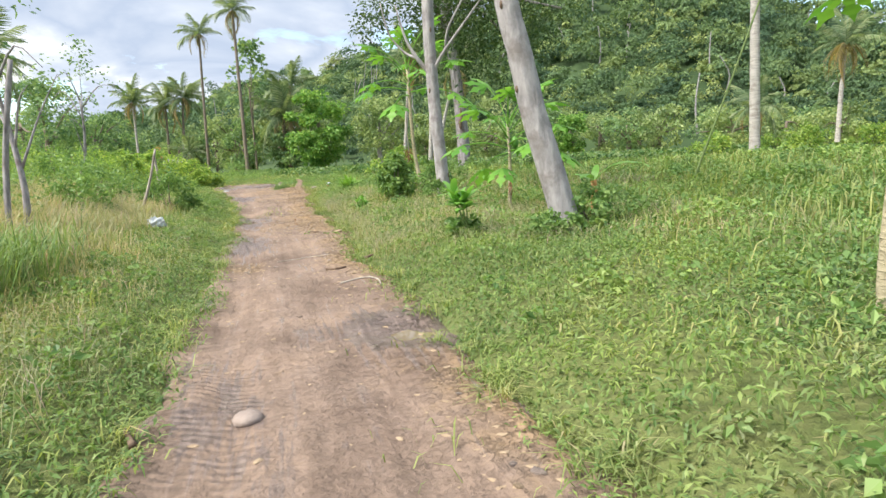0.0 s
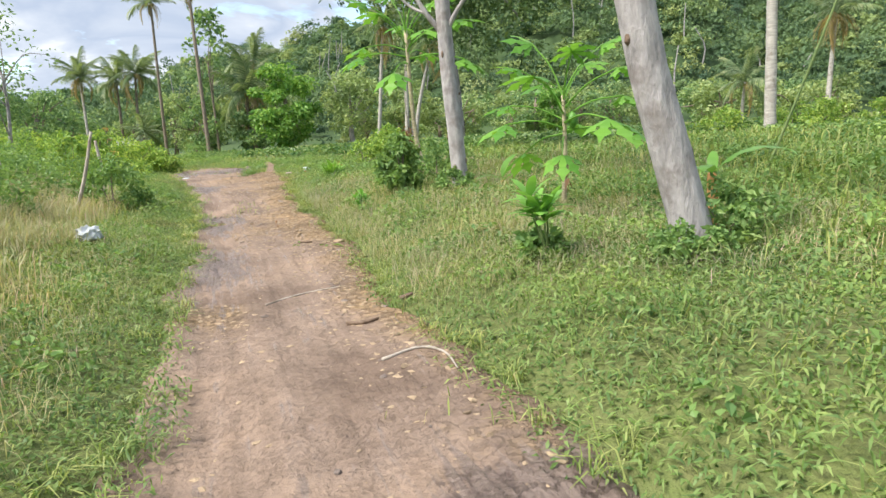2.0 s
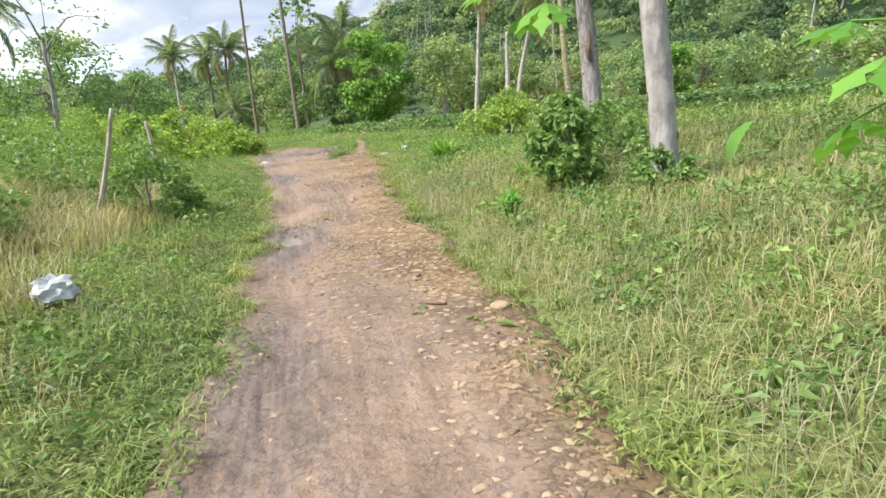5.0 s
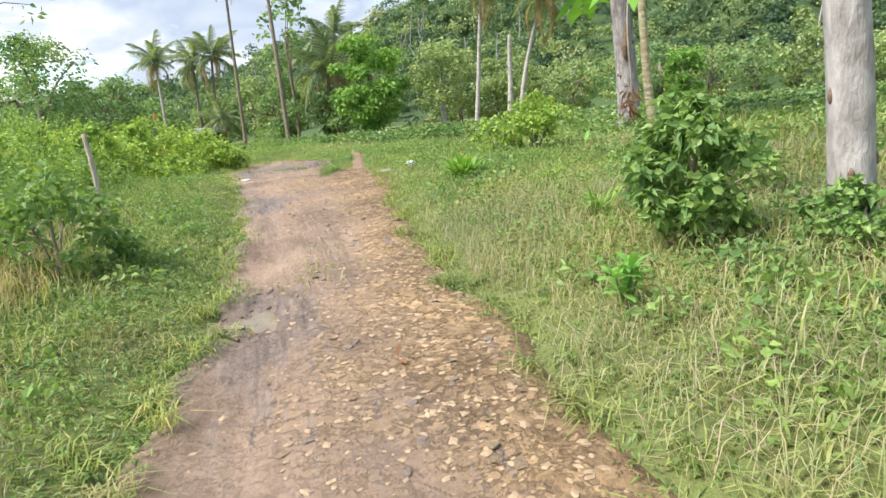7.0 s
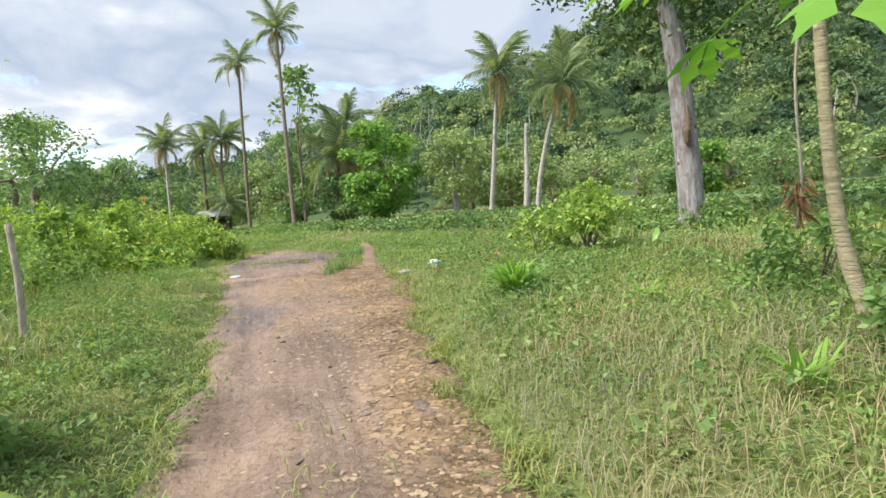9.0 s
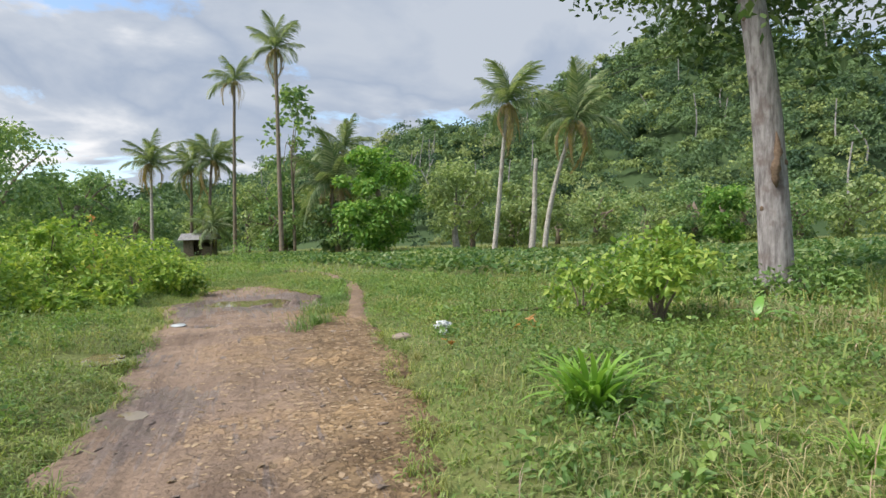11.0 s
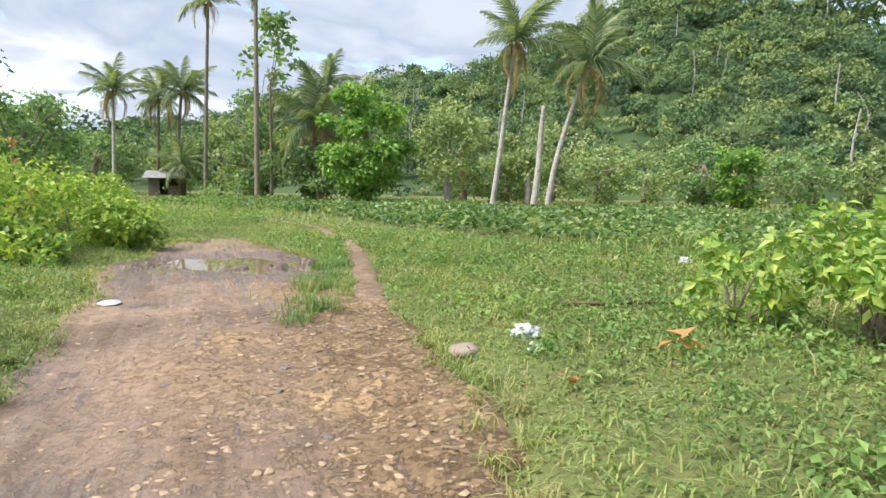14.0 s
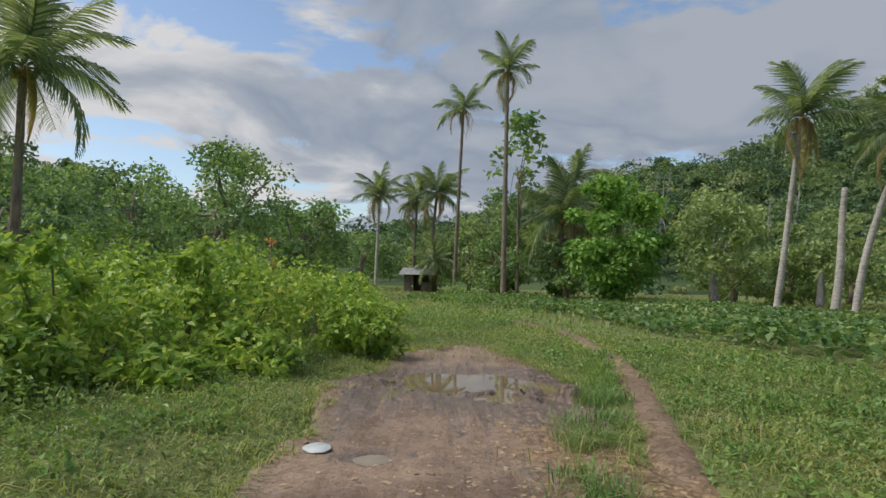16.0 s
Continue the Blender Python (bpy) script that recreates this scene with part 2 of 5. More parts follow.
fine_ = noise_of(n_, l_, 30.0, 8.0, 0.7)
mid_ = noise_of(n_, l_, 3.4, 6.0, 0.62)
broad_ = noise_of(n_, l_, 0.8, 4.0, 0.55)
streak_ = lane_noise(7.0, 0.7)
smear_ = lane_noise(22.0, 1.6, 4.0, 0.55)
clay_ = ramp(n_, l_, total((streak_, 0.55), (smear_, 0.2), (mid_, 0.25)), [(0.36, (0.20, 0.145, 0.110)), (0.50, (0.278, 0.204, 0.157)), (0.64, (0.335, 0.252, 0.198))])
clay_ = mix(n_, l_, 1.0, clay_, ramp(n_, l_, fine_, [(0.30, (0.80, 0.79, 0.78)), (0.5, (1.0, 1.0, 1.0)), (0.7, (1.12, 1.12, 1.11))]), "MULTIPLY")
cell_ = n_.new("ShaderNodeTexVoronoi")
cell_.inputs["Scale"].default_value = 27.0
l_.new(n_.new("ShaderNodeTexCoord").outputs["Object"], cell_.inputs["Vector"])
ochre_ = ramp(n_, l_, total((fine_, 0.5), (mid_, 0.5)), [(0.34, (0.175, 0.119, 0.073)), (0.5, (0.288, 0.203, 0.122)), (0.64, (0.38, 0.277, 0.17))])
ochre_ = mix(n_, l_, 0.6, ochre_, ramp(n_, l_, cell_.outputs["Color"], [(0.2, (0.72, 0.70, 0.68)), (0.55, (1.0, 1.0, 1.0)), (0.85, (1.25, 1.22, 1.16))]), "MULTIPLY")
part_ = n_.new("ShaderNodeMapRange")
part_.inputs["From Min"].default_value, part_.inputs["From Max"].default_value = 1.02, 1.42
l_.new(total((road_value("gravel"), 1.0), (mid_, 0.9), (broad_, 0.5), (streak_, 0.3)), part_.inputs["Value"])
gr_ = ramp(n_, l_, part_.outputs[0], [(0.0, (0, 0, 0)), (1.0, (1, 1, 1))])
over_ = n_.new("ShaderNodeMapRange")
over_.inputs["From Min"].default_value, over_.inputs["From Max"].default_value = 1.39, 1.53
l_.new(total((road_value("mud"), 0.6), (streak_, 1.0), (smear_, 0.8), (mid_, 0.7)), over_.inputs["Value"])
mu_ = ramp(n_, l_, over_.outputs[0], [(0.0, (0, 0, 0)), (1.0, (1, 1, 1))])
worn_ = ramp(n_, l_, broad_, [(0.36, (0.70, 0.67, 0.65)), (0.50, (0.94, 0.93, 0.92)), (0.64, (1.12, 1.09, 1.04))])
chip_ = ramp(n_, l_, noise_of(n_, l_, 7.0, 7.0, 0.74), [(0.49, (0, 0, 0)), (0.55, (1, 1, 1))])
loose_ = mix(n_, l_, gr_, (0.97, 0.97, 0.97), ramp(n_, l_, chip_, [(0.0, (0.80, 0.79, 0.78)), (1.0, (1.12, 1.11, 1.08))]))
earth_ = mix(n_, l_, 1.0, mix(n_, l_, 1.0, mix(n_, l_, gr_, clay_, ochre_), worn_, "MULTIPLY"), loose_, "MULTIPLY")
wet_ = ramp(n_, l_, total((smear_, 0.6), (fine_, 0.4)), [(0.38, (0.105, 0.074, 0.062)), (0.62, (0.25, 0.19, 0.158))])
rough_ = ramp(n_, l_, mu_, [(0.0, (0.92, 0.92, 0.92)), (1.0, (0.30, 0.30, 0.30))])
lugs_ = n_.new("ShaderNodeTexWave")
lugs_.bands_direction = "Y"
lugs_.inputs["Scale"].default_value, lugs_.inputs["Distortion"].default_value, lugs_.inputs["Detail"].default_value = 4.2, 6.0, 3.0
l_.new(road_value("lane", "Vector"), lugs_.inputs["Vector"])
tread_ = n_.new("ShaderNodeMath")
tread_.operation = "MULTIPLY"
l_.new(lugs_.outputs["Fac"], tread_.inputs[0])
l_.new(road_value("tread"), tread_.inputs[1])
chip_high_ = mix(n_, l_, gr_, mix(n_, l_, 0.28, (0.5, 0.5, 0.5), chip_), chip_)
height_ = total((fine_, 0.5), (smear_, 0.2), (cell_.outputs["Distance"], -0.1), (tread_.outputs[0], -0.5), (chip_high_, 0.55))
EARTH = finish(m_, n_, l_, mix(n_, l_, mu_, earth_, wet_), rough_, height_, 0.035)

m_, n_, l_ = material("muddy_water")
a_ = noise_of(n_, l_, 4.0, 3.0)
WATER = finish(m_, n_, l_, ramp(n_, l_, a_, [(0.3, (0.15, 0.11, 0.065)), (0.7, (0.24, 0.19, 0.115))]), 0.02, spec=0.6)


# ---- mesh helpers ----
RNG = np.random.default_rng(7)


def mesh_of(name, verts, faces, mat, smooth=True):
    verts, faces = np.asarray(verts, np.float32), np.asarray(faces, np.int32)
    me = bpy.data.meshes.new(name)
    me.vertices.add(len(verts))
    me.vertices.foreach_set("co", verts.ravel())
    me.loops.add(faces.size)
    me.loops.foreach_set("vertex_index", faces.ravel())
    me.polygons.add(len(faces))
    me.polygons.foreach_set("loop_start", np.arange(0, faces.size, faces.shape[1], dtype=np.int32))
    me.polygons.foreach_set("use_smooth", np.full(len(faces), smooth, bool))
    me.update(calc_edges=True)
    me.materials.append(mat)
    return me


def link(name, me, parent=None, label="", place=None):
    ob = new(name, me)
    if parent is not None:
        ob.parent = parent
    if place is not None:
        ob.matrix_basis = place
    if label:
        ob["label"] = label
    return ob


def thing(name, x, y, z, label, category, group="", kind=""):
    ob = new(name)
    ob.location = (x, y, z)
    return tagged(ob, label, category, group, kind)


def merge(parts):
    """Several (verts, faces) as one."""
    vs, fs, at = [], [], 0
    for v, f in parts:
        vs.append(v); fs.append(np.asarray(f) + at); at += len(v)
    return np.concatenate(vs), np.concatenate(fs)


def tube(points, radii, sides=10, rough=0.0, seed=0):
    """A closed tube of quads along points, uneven by rough."""
    pts = np.asarray(points, float)
    n = len(pts)
    rng = np.random.default_rng(seed)
    ahead = np.gradient(pts, axis=0)
    ahead /= np.linalg.norm(ahead, axis=1)[:, None] + 1e-9
    side = np.cross(ahead, (0.31, 0.95, 0.05))
    side /= np.linalg.norm(side, axis=1)[:, None] + 1e-9
    over = np.cross(ahead, side)
    ang = np.arange(sides) * 2 * np.pi / sides
    r = np.asarray(radii, float)[:, None] * (1 + rough * rng.normal(size=(n, sides)) * 0.5 + rough * rng.normal(size=(1, sides)))
    v = pts[:, None] + r[..., None] * (np.cos(ang)[None, :, None] * side[:, None] + np.sin(ang)[None, :, None] * over[:, None])
    v = np.concatenate([v.reshape(-1, 3), pts[:1], pts[-1:]])
    f = []
    for a in range(n - 1):
        for b in range(sides):
            c = (b + 1) % sides
            f.append((a * sides + b, a * sides + c, (a + 1) * sides + c, (a + 1) * sides + b))
    for b in range(0, sides, 2):
        c, d = (b + 1) % sides, (b + 2) % sides
        f.append((n * sides, d, c, b))
        e = (n - 1) * sides
        f.append((n * sides + 1, e + b, e + c, e + d))
    return v, np.array(f)


def smooth_line(points, n):
    """A line through points, by Catmull-Rom."""
    p = np.asarray(points, float)
    p = np.concatenate([2 * p[:1] - p[1:2], p, 2 * p[-1:] - p[-2:-1]])
    out = []
    for u in np.linspace(0, len(p) - 3 - 1e-6, n):
        i, t = int(u), u - int(u)
        a, b, c, d = p[i:i + 4]
        out.append(0.5 * (2 * b + (c - a) * t + (2 * a - 5 * b + 4 * c - d) * t * t + (3 * b - a - 3 * c + d) * t ** 3))
    return np.array(out)


def leaves_at(pos, length, width, up=0.35, rng=RNG, outward=None, face=None):
    """Folded leaf blades, one quad each, at the places given."""
    n = len(pos)
    d = rng.normal(size=(n, 3))
    if outward is not None:
        d = d * 0.75 + outward
    d[:, 2] *= 0.7
    d /= np.linalg.norm(d, axis=1)[:, None] + 1e-9
    nrm = rng.normal(size=(n, 3)) * 0.6 + (0, 0, up * 3) if face is None else rng.normal(size=(n, 3)) * 0.42 + face * 1.5 + (0, 0, up)
    s = np.cross(d, nrm)
    s /= np.linalg.norm(s, axis=1)[:, None] + 1e-9
    nrm = np.cross(s, d)
    L = (length * rng.uniform(0.65, 1.3, n))[:, None]
    W = (width * rng.uniform(0.65, 1.3, n))[:, None] / 2
    mid = pos + d * L * 0.45
    tip = pos + d * L - (0, 0, 1) * L * 0.18
    v = np.stack([pos, mid + s * W + nrm * L * 0.08, tip, mid - s * W + nrm * L * 0.08], 1).reshape(-1, 3)
    return v, np.arange(4 * n).reshape(-1, 4)


def blades_at(pos, height, width, bend, rng=RNG, lean=None):
    """Grass blades of two quads each."""
    n = len(pos)
    a = rng.uniform(0, 2 * np.pi, n)
    out = np.stack([np.cos(a), np.sin(a), 0 * a], 1)
    side = np.stack([-np.sin(a), np.cos(a), 0 * a], 1)
    h = (height * rng.uniform(0.55, 1.35, n))[:, None]
    w = (width * rng.uniform(0.7, 1.3, n))[:, None] / 2
    b = (bend * rng.uniform(0.3, 1.5, n))[:, None] * h
    up = np.array((0, 0, 1.0))
    m = pos + up * h * 0.6 + out * b * 0.35
    t = pos + up * h * np.maximum(1 - 0.35 * b / h, 0.2) + out * b
    v = np.stack([pos - side * w * 0.7, pos + side * w * 0.7, m + side * w, m - side * w, t + side * w * 0.15, t - side * w * 0.15], 1).reshape(-1, 3)
    k = np.arange(n)[:, None] * 6
    return v, np.concatenate([k + (0, 1, 2, 3), k + (3, 2, 4, 5)])


# ---- lie of the land ----
LEFT = [(-6, 3.9), (0, 1.25), (3.5, -0.24), (4.8, -0.76), (6.9, -1.75), (8.4, -2.38), (9.8, -3.02), (12.5, -4.3), (14.3, -5.15), (16.9, -6.4), (18.1, -7.1), (20.5, -8.6), (22.4, -9.8), (23.9, -10.7), (26.5, -12.4), (29.5, -13.2), (31.5, -13.6)]
RIGHT = [(-6, 6.8), (0, 3.7), (3.7, 1.86), (5.0, 1.17), (6.7, 0.51), (8.4, -0.4), (9.5, -0.87), (10.8, -1.31), (12.9, -2.36), (14.2, -2.84), (15.7, -3.63), (17.5, -4.5), (19.8, -5.37), (21.5, -6.0), (23.2, -6.73), (24.1, -7.3), (25.6, -8.5), (27.5, -9.25), (28.5, -10.2), (31.5, -13.2)]
TRACK = [(24.0, -7.35), (26.6, -8.35), (28.7, -9.15), (30.8, -10.3), (33.8, -12.1), (35.4, -13.8), (37.5, -17.5)]
# pools: x, y, half length along, half width across, depth
POOLS = [(0.85, 5.52, 0.30, 0.30, 0.05), (-4.76, 14.08, 0.32, 0.34, 0.05), (-7.72, 19.5, 0.20, 0.17, 0.035), (-10.6, 27.2, 0.80, 1.15, 0.10), (-9.5, 21.0, 0.28, 0.42, 0.06), (-11.9, 26.2, 0.45, 0.16, 0.05), (-9.75, 23.75, 0.14, 0.14, 0.04)]


def line(table, y):
    t = np.array(table)
    return np.interp(y, t[:, 0], t[:, 1])


def hump(a, b, v):
    u = np.clip((v - a) / (b - a), 0, 1)
    return u * u * (3 - 2 * u)


def wave(x, y, scale, seed):
    """Smooth noise of about -1 to 1, by sums of tilted waves."""
    r = np.random.default_rng(seed)
    out = 0 * x
    for k in range(7):
        a, f, p = r.uniform(0, 6.28), scale * r.uniform(0.6, 1.9), r.uniform(0, 6.28)
        out = out + np.sin((np.cos(a) * x + np.sin(a) * y) * f + p) / (1 + 0.3 * k)
    return out / 3.2


def grain(x, y, scale, seed, octaves=3):
    """Uneven noise of about -1 to 1, by values on a lattice."""
    out, weight = 0 * x, 1.0
    for k in range(octaves):
        f, c, e = scale * 2.1 ** k, math.cos(0.7 + 1.1 * k), math.sin(0.7 + 1.1 * k)
        wx, wy = x + 0.5 / f * np.sin(y * f * 1.7 + seed), y + 0.5 / f * np.sin(x * f * 1.9 + seed * 2)
        u, v = (c * wx - e * wy) * f + 7.3 * k, (e * wx + c * wy) * f - 3.7 * k
        i, j = np.floor(u), np.floor(v)
        a, b = hump(0, 1, u - i), hump(0, 1, v - j)

        def corner(p, q):
            h = np.sin(p * 127.1 + q * 311.7 + seed * 74.7 + k * 19.3) * 43758.5453
            return 2 * (h - np.floor(h)) - 1
        out = out + weight * ((corner(i, j) * (1 - a) + corner(i + 1, j) * a) * (1 - b) + (corner(i, j + 1) * (1 - a) + corner(i + 1, j + 1) * a) * b)
        weight *= 0.55
    return out / 1.3


def base_z(x, y):
    return 0.22 * hump(12, 23, y) - 0.2 * hump(32, 52, y)


def off_road(x, y):
    """Metres outside the road's edges; inside it is negative."""
    lo = line(LEFT, y) + 0.16 * wave(y, y * 0.3, 2.6, 3) + 0.11 * wave(y, y * 0.7, 7.0, 4)
    hi = line(RIGHT, y) + 0.20 * wave(y, y * 0.4, 2.2, 5) + 0.09 * wave(y, y * 0.6, 8.0, 6)
    d = np.maximum(lo - x, x - hi) * 0.88
    return np.where(y > 30.6, np.maximum(d, (y - 30.6)), d)


def off_track(x, y):
    return np.where((y > 23.7) & (y < 37.0), np.abs(x - line(TRACK, y)) * 0.8, 9.0)


def ground_z(x, y):
    d = off_road(x, y)
    bank = 0.05 + 0.15 * hump(0.0, 1.6, d) + 0.05 * wave(x, y, 0.9, 11) * hump(0, 2, d)
    bank = bank * (1 - 0.6 * hump(20, 26, y))
    dip = 0 * x
    for px, py, lx, ly, dep in POOLS:
        dip = dip + np.exp(-(((x - px) / 0.6) ** 2 + ((y - py) / 0.6) ** 2)) * dep
    return base_z(x, y) + np.where(d < 0, -0.09 - 0.1 * hump(0, 0.4, -d), -0.045 * (1 - hump(0, 0.25, d)) + bank * hump(-0.05, 0.5, d)) - dip * 0.8


def grid(xs, ys, zf):
    X, Y = np.meshgrid(xs, ys)
    v = np.stack([X, Y, zf(X, Y)], -1).reshape(-1, 3)
    w = len(xs)
    k = (np.arange(len(ys) - 1)[:, None] * w + np.arange(w - 1)[None]).reshape(-1, 1)
    return v, k + np.array([0, 1, w + 1, w])


# One sheet of ground to the horizon, finer along the walk.
def spread(lo, hi, step, far):
    mid = np.arange(lo, hi + step / 2, step)
    out, s = [], step
    edge = 0.0
    while edge < far:
        s *= 1.32
        edge += s
        out.append(edge)
    out = np.array(out)
    return np.concatenate([lo - out[::-1], mid, hi + out])


gv, gf = grid(spread(-16, 9, 0.16, 1600), spread(-2, 40, 0.16, 1600), ground_z)
tagged(link("ground", mesh_of("ground", gv, gf, GROUND)), "damp mossy soil under the grass", "ground", kind="structure")

# Hills all round, higher ahead to one side: the ridge's height in degrees by compass.
CENTRE = (-5.0, 16.0)
RIDGE = [(-180, 5), (-90, 5), (-50, 7), (-33, 8), (-27, 9.5), (-22, 14), (-15, 16.5), (-8, 17.6), (-3, 16.2), (1, 13.5), (6, 11.0), (12, 10.2), (18, 8.7), (25, 7.2), (32, 4.5), (40, 3.0), (48, 3.6), (57, 6.0), (63, 8.2), (72, 8.6), (90, 6), (180, 5)]


def ridge_far(az):
    return 165 + 110 * hump(4, 22, az) - 40 * hump(45, 62, az)


def hill_z(az, r):
    """Height of the hillside at a compass angle (degrees to the left) and distance from the centre."""
    top = np.interp(az, [a for a, _ in RIDGE], [e for _, e in RIDGE])
    far = ridge_far(az)
    u = np.clip((r - 62) / (far - 62), 0, 1)
    rough = 1 + 0.05 * np.sin(az * 0.55) + 0.03 * np.sin(az * 1.9 + 1)
    return far * np.tan(np.radians(top * 0.93)) * (0.75 * u + 0.25 * u * u) * rough - 0.6


az = np.linspace(-180, 180, 241)
rr = np.concatenate([np.linspace(58, 280, 45)])
A, R = np.meshgrid(az, rr)
hv = np.stack([CENTRE[0] - R * np.sin(np.radians(A)), CENTRE[1] + R * np.cos(np.radians(A)), hill_z(A, R)], -1).reshape(-1, 3)
k = (np.arange(len(rr) - 1)[:, None] * len(az) + np.arange(len(az) - 1)[None]).reshape(-1, 1)
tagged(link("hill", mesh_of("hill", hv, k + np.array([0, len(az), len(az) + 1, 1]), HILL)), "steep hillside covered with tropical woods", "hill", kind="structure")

# The dirt road.
ys = np.arange(-6, 31.0, 0.045)
us = np.linspace(0, 1, 84)
U, Y = np.meshgrid(us, ys)
lo = line(LEFT, Y) + 0.16 * wave(Y, Y * 0.3, 2.6, 3) + 0.11 * wave(Y, Y * 0.7, 7.0, 4) - 0.22
hi = line(RIGHT, Y) + 0.20 * wave(Y, Y * 0.4, 2.2, 5) + 0.09 * wave(Y, Y * 0.6, 8.0, 6) + 0.22
X = lo + (hi - lo) * U
edge = np.minimum(U, 1 - U) * (hi - lo)
rz = base_z(X, Y) + 0.035 * wave(X, Y, 1.4, 21) + 0.016 * grain(X, Y, 1.3, 22) + 0.006 * grain(X, Y, 5.5, 26, 1)
# broken crust in the gravel, and lengthwise ruts
lane = -0.0125 * Y ** 2 * (Y > 0) * 0.35 - 0.395 * Y
calm = np.ones_like(X)
for px, py, lx, ly, dep in POOLS:
    calm -= np.exp(-(((Y - py) / (lx * 1.5)) ** 2 + ((X - px) / (ly * 1.5)) ** 2) ** 2)
calm = np.clip(calm, 0, 1)
crust = (hump(0.0, 0.3, grain(X, Y, 2.4, 27, 2)) * 0.45 + hump(0.0, 0.5, grain(X, Y, 5.5, 28, 1)) * 0.55) * (0.3 + 0.7 * hump(-0.2, 0.3, grain(X, Y, 0.8, 30)))
rz += 0.024 * calm * crust * (0.25 + 0.75 * hump(0.35, 0.8, U) + 0.4 * hump(14, 17, Y))
rz += 0.010 * grain((X - lane) * 3.5, Y * 0.3, 1.0, 29) * calm
rz -= 0.035 * np.exp(-((U - 0.26) / 0.09) ** 2) + 0.025 * np.exp(-((U - 0.62) / 0.10) ** 2)
rz -= 0.12 * (1 - hump(0, 0.3, edge))
mud = 0.0 * X
for px, py, lx, ly, dep in POOLS:
    g = np.exp(-(((Y - py) / (lx * 1.15)) ** 2 + ((X - px) / (ly * 1.25)) ** 2) ** 1.5)
    rz -= dep * 1.25 * g
    mud += 0.9 * np.exp(-(((Y - py) / (lx * 1.9)) ** 2 + ((X - px) / (ly * 1.7)) ** 2))
# wet ruts and churned mud along the left wheel line, and round the large pool
rut = np.exp(-((U - 0.24) / 0.15) ** 2)
mud += 0.85 * rut * (np.exp(-((Y - 10.3) / 1.1) ** 2) + 0.8 * np.exp(-((Y - 13.7) / 1.0) ** 2) + 0.55 * np.exp(-((Y - 3.9) / 0.9) ** 2) + 0.75 * np.exp(-((Y - 19.3) / 1.0) ** 2))
mud += 0.8 * np.exp(-((Y - 5.7) / 0.36) ** 2 - ((X - 0.55) / 0.35) ** 2)
mud += 0.5 * np.exp(-((Y - 26.4) / 1.3) ** 2 - ((X + 9.9) / 1.3) ** 2) + 0.8 * np.exp(-((Y - 25.2) / 1.3) ** 2 - ((X + 11.1 + 0.62 * (Y - 25.2)) / 0.22) ** 2)
churn = np.exp(-((Y - 10.3) / 1.0) ** 2) + 0.8 * np.exp(-((Y - 13.9) / 0.9) ** 2) + 0.6 * np.exp(-((Y - 19.3) / 0.9) ** 2)
rz -= 0.05 * rut * churn * np.abs(grain((X - lane) * 3.0, Y * 0.8, 2.2, 31))
# churned ridges that stand out of the large pool
heap = np.exp(-((Y - 26.95) / 0.55) ** 2 - ((X + 9.75) / 0.75) ** 2) + 0.7 * np.exp(-((Y - 25.6) / 0.9) ** 2 - ((X + 11.6) / 0.35) ** 2)
rz += 0.26 * heap * hump(-0.1, 0.5, grain(X, Y, 2.2, 33))
gravel = hump(0.55, 0.95, U) * (0.45 + 0.25 * hump(7, 9, Y)) + 0.26 * hump(9.5, 13.5, Y) * hump(0.18, 0.5, U) - 0.25 * hump(24.5, 26, Y) + 0.18 * wave(X, Y, 1.1, 24)
gravel += 0.5 * np.exp(-((Y - 8.4) / 0.5) ** 2) * hump(0.02, 0.2, U) * (1 - hump(0.3, 0.5, U))
tread = (np.exp(-((U - 0.19) / 0.045) ** 2) + np.exp(-((U - 0.29) / 0.035) ** 2)) * np.exp(-((Y - 3.8) / 0.9) ** 2) + 0.5 * np.exp(-((U - 0.22) / 0.05) ** 2) * np.exp(-((Y - 11.3) / 0.8) ** 2)
rv = np.stack([X, Y, rz], -1).reshape(-1, 3)
k = (np.arange(len(ys) - 1)[:, None] * len(us) + np.arange(len(us) - 1)[None]).reshape(-1, 1)
road_mesh = mesh_of("road", rv, k + np.array([0, 1, len(us) + 1, len(us)]), EARTH)
for key, values in (("mud", mud), ("gravel", gravel), ("tread", tread)):
    road_mesh.attributes.new(key, "FLOAT", "POINT").data.foreach_set("value", np.clip(values, 0, 1.2).astype(np.float32).ravel())
road_mesh.attributes.new("lane", "FLOAT_VECTOR", "POINT").data.foreach_set("vector", np.stack([X - lane, Y * 1.1, 0 * X], -1).astype(np.float32).ravel())
ROAD = tagged(link("road", road_mesh), "rutted pinkish dirt road with ochre gravel and wet mud", "road", kind="structure")


def road_z(x, y):
    i = int(np.clip(round((y + 6) / 0.045), 0, len(ys) - 1))
    j = int(np.clip(round((x - lo[i, 0]) / (hi[i, 0] - lo[i, 0]) * 83), 0, 83))
    return float(rz[i, j])


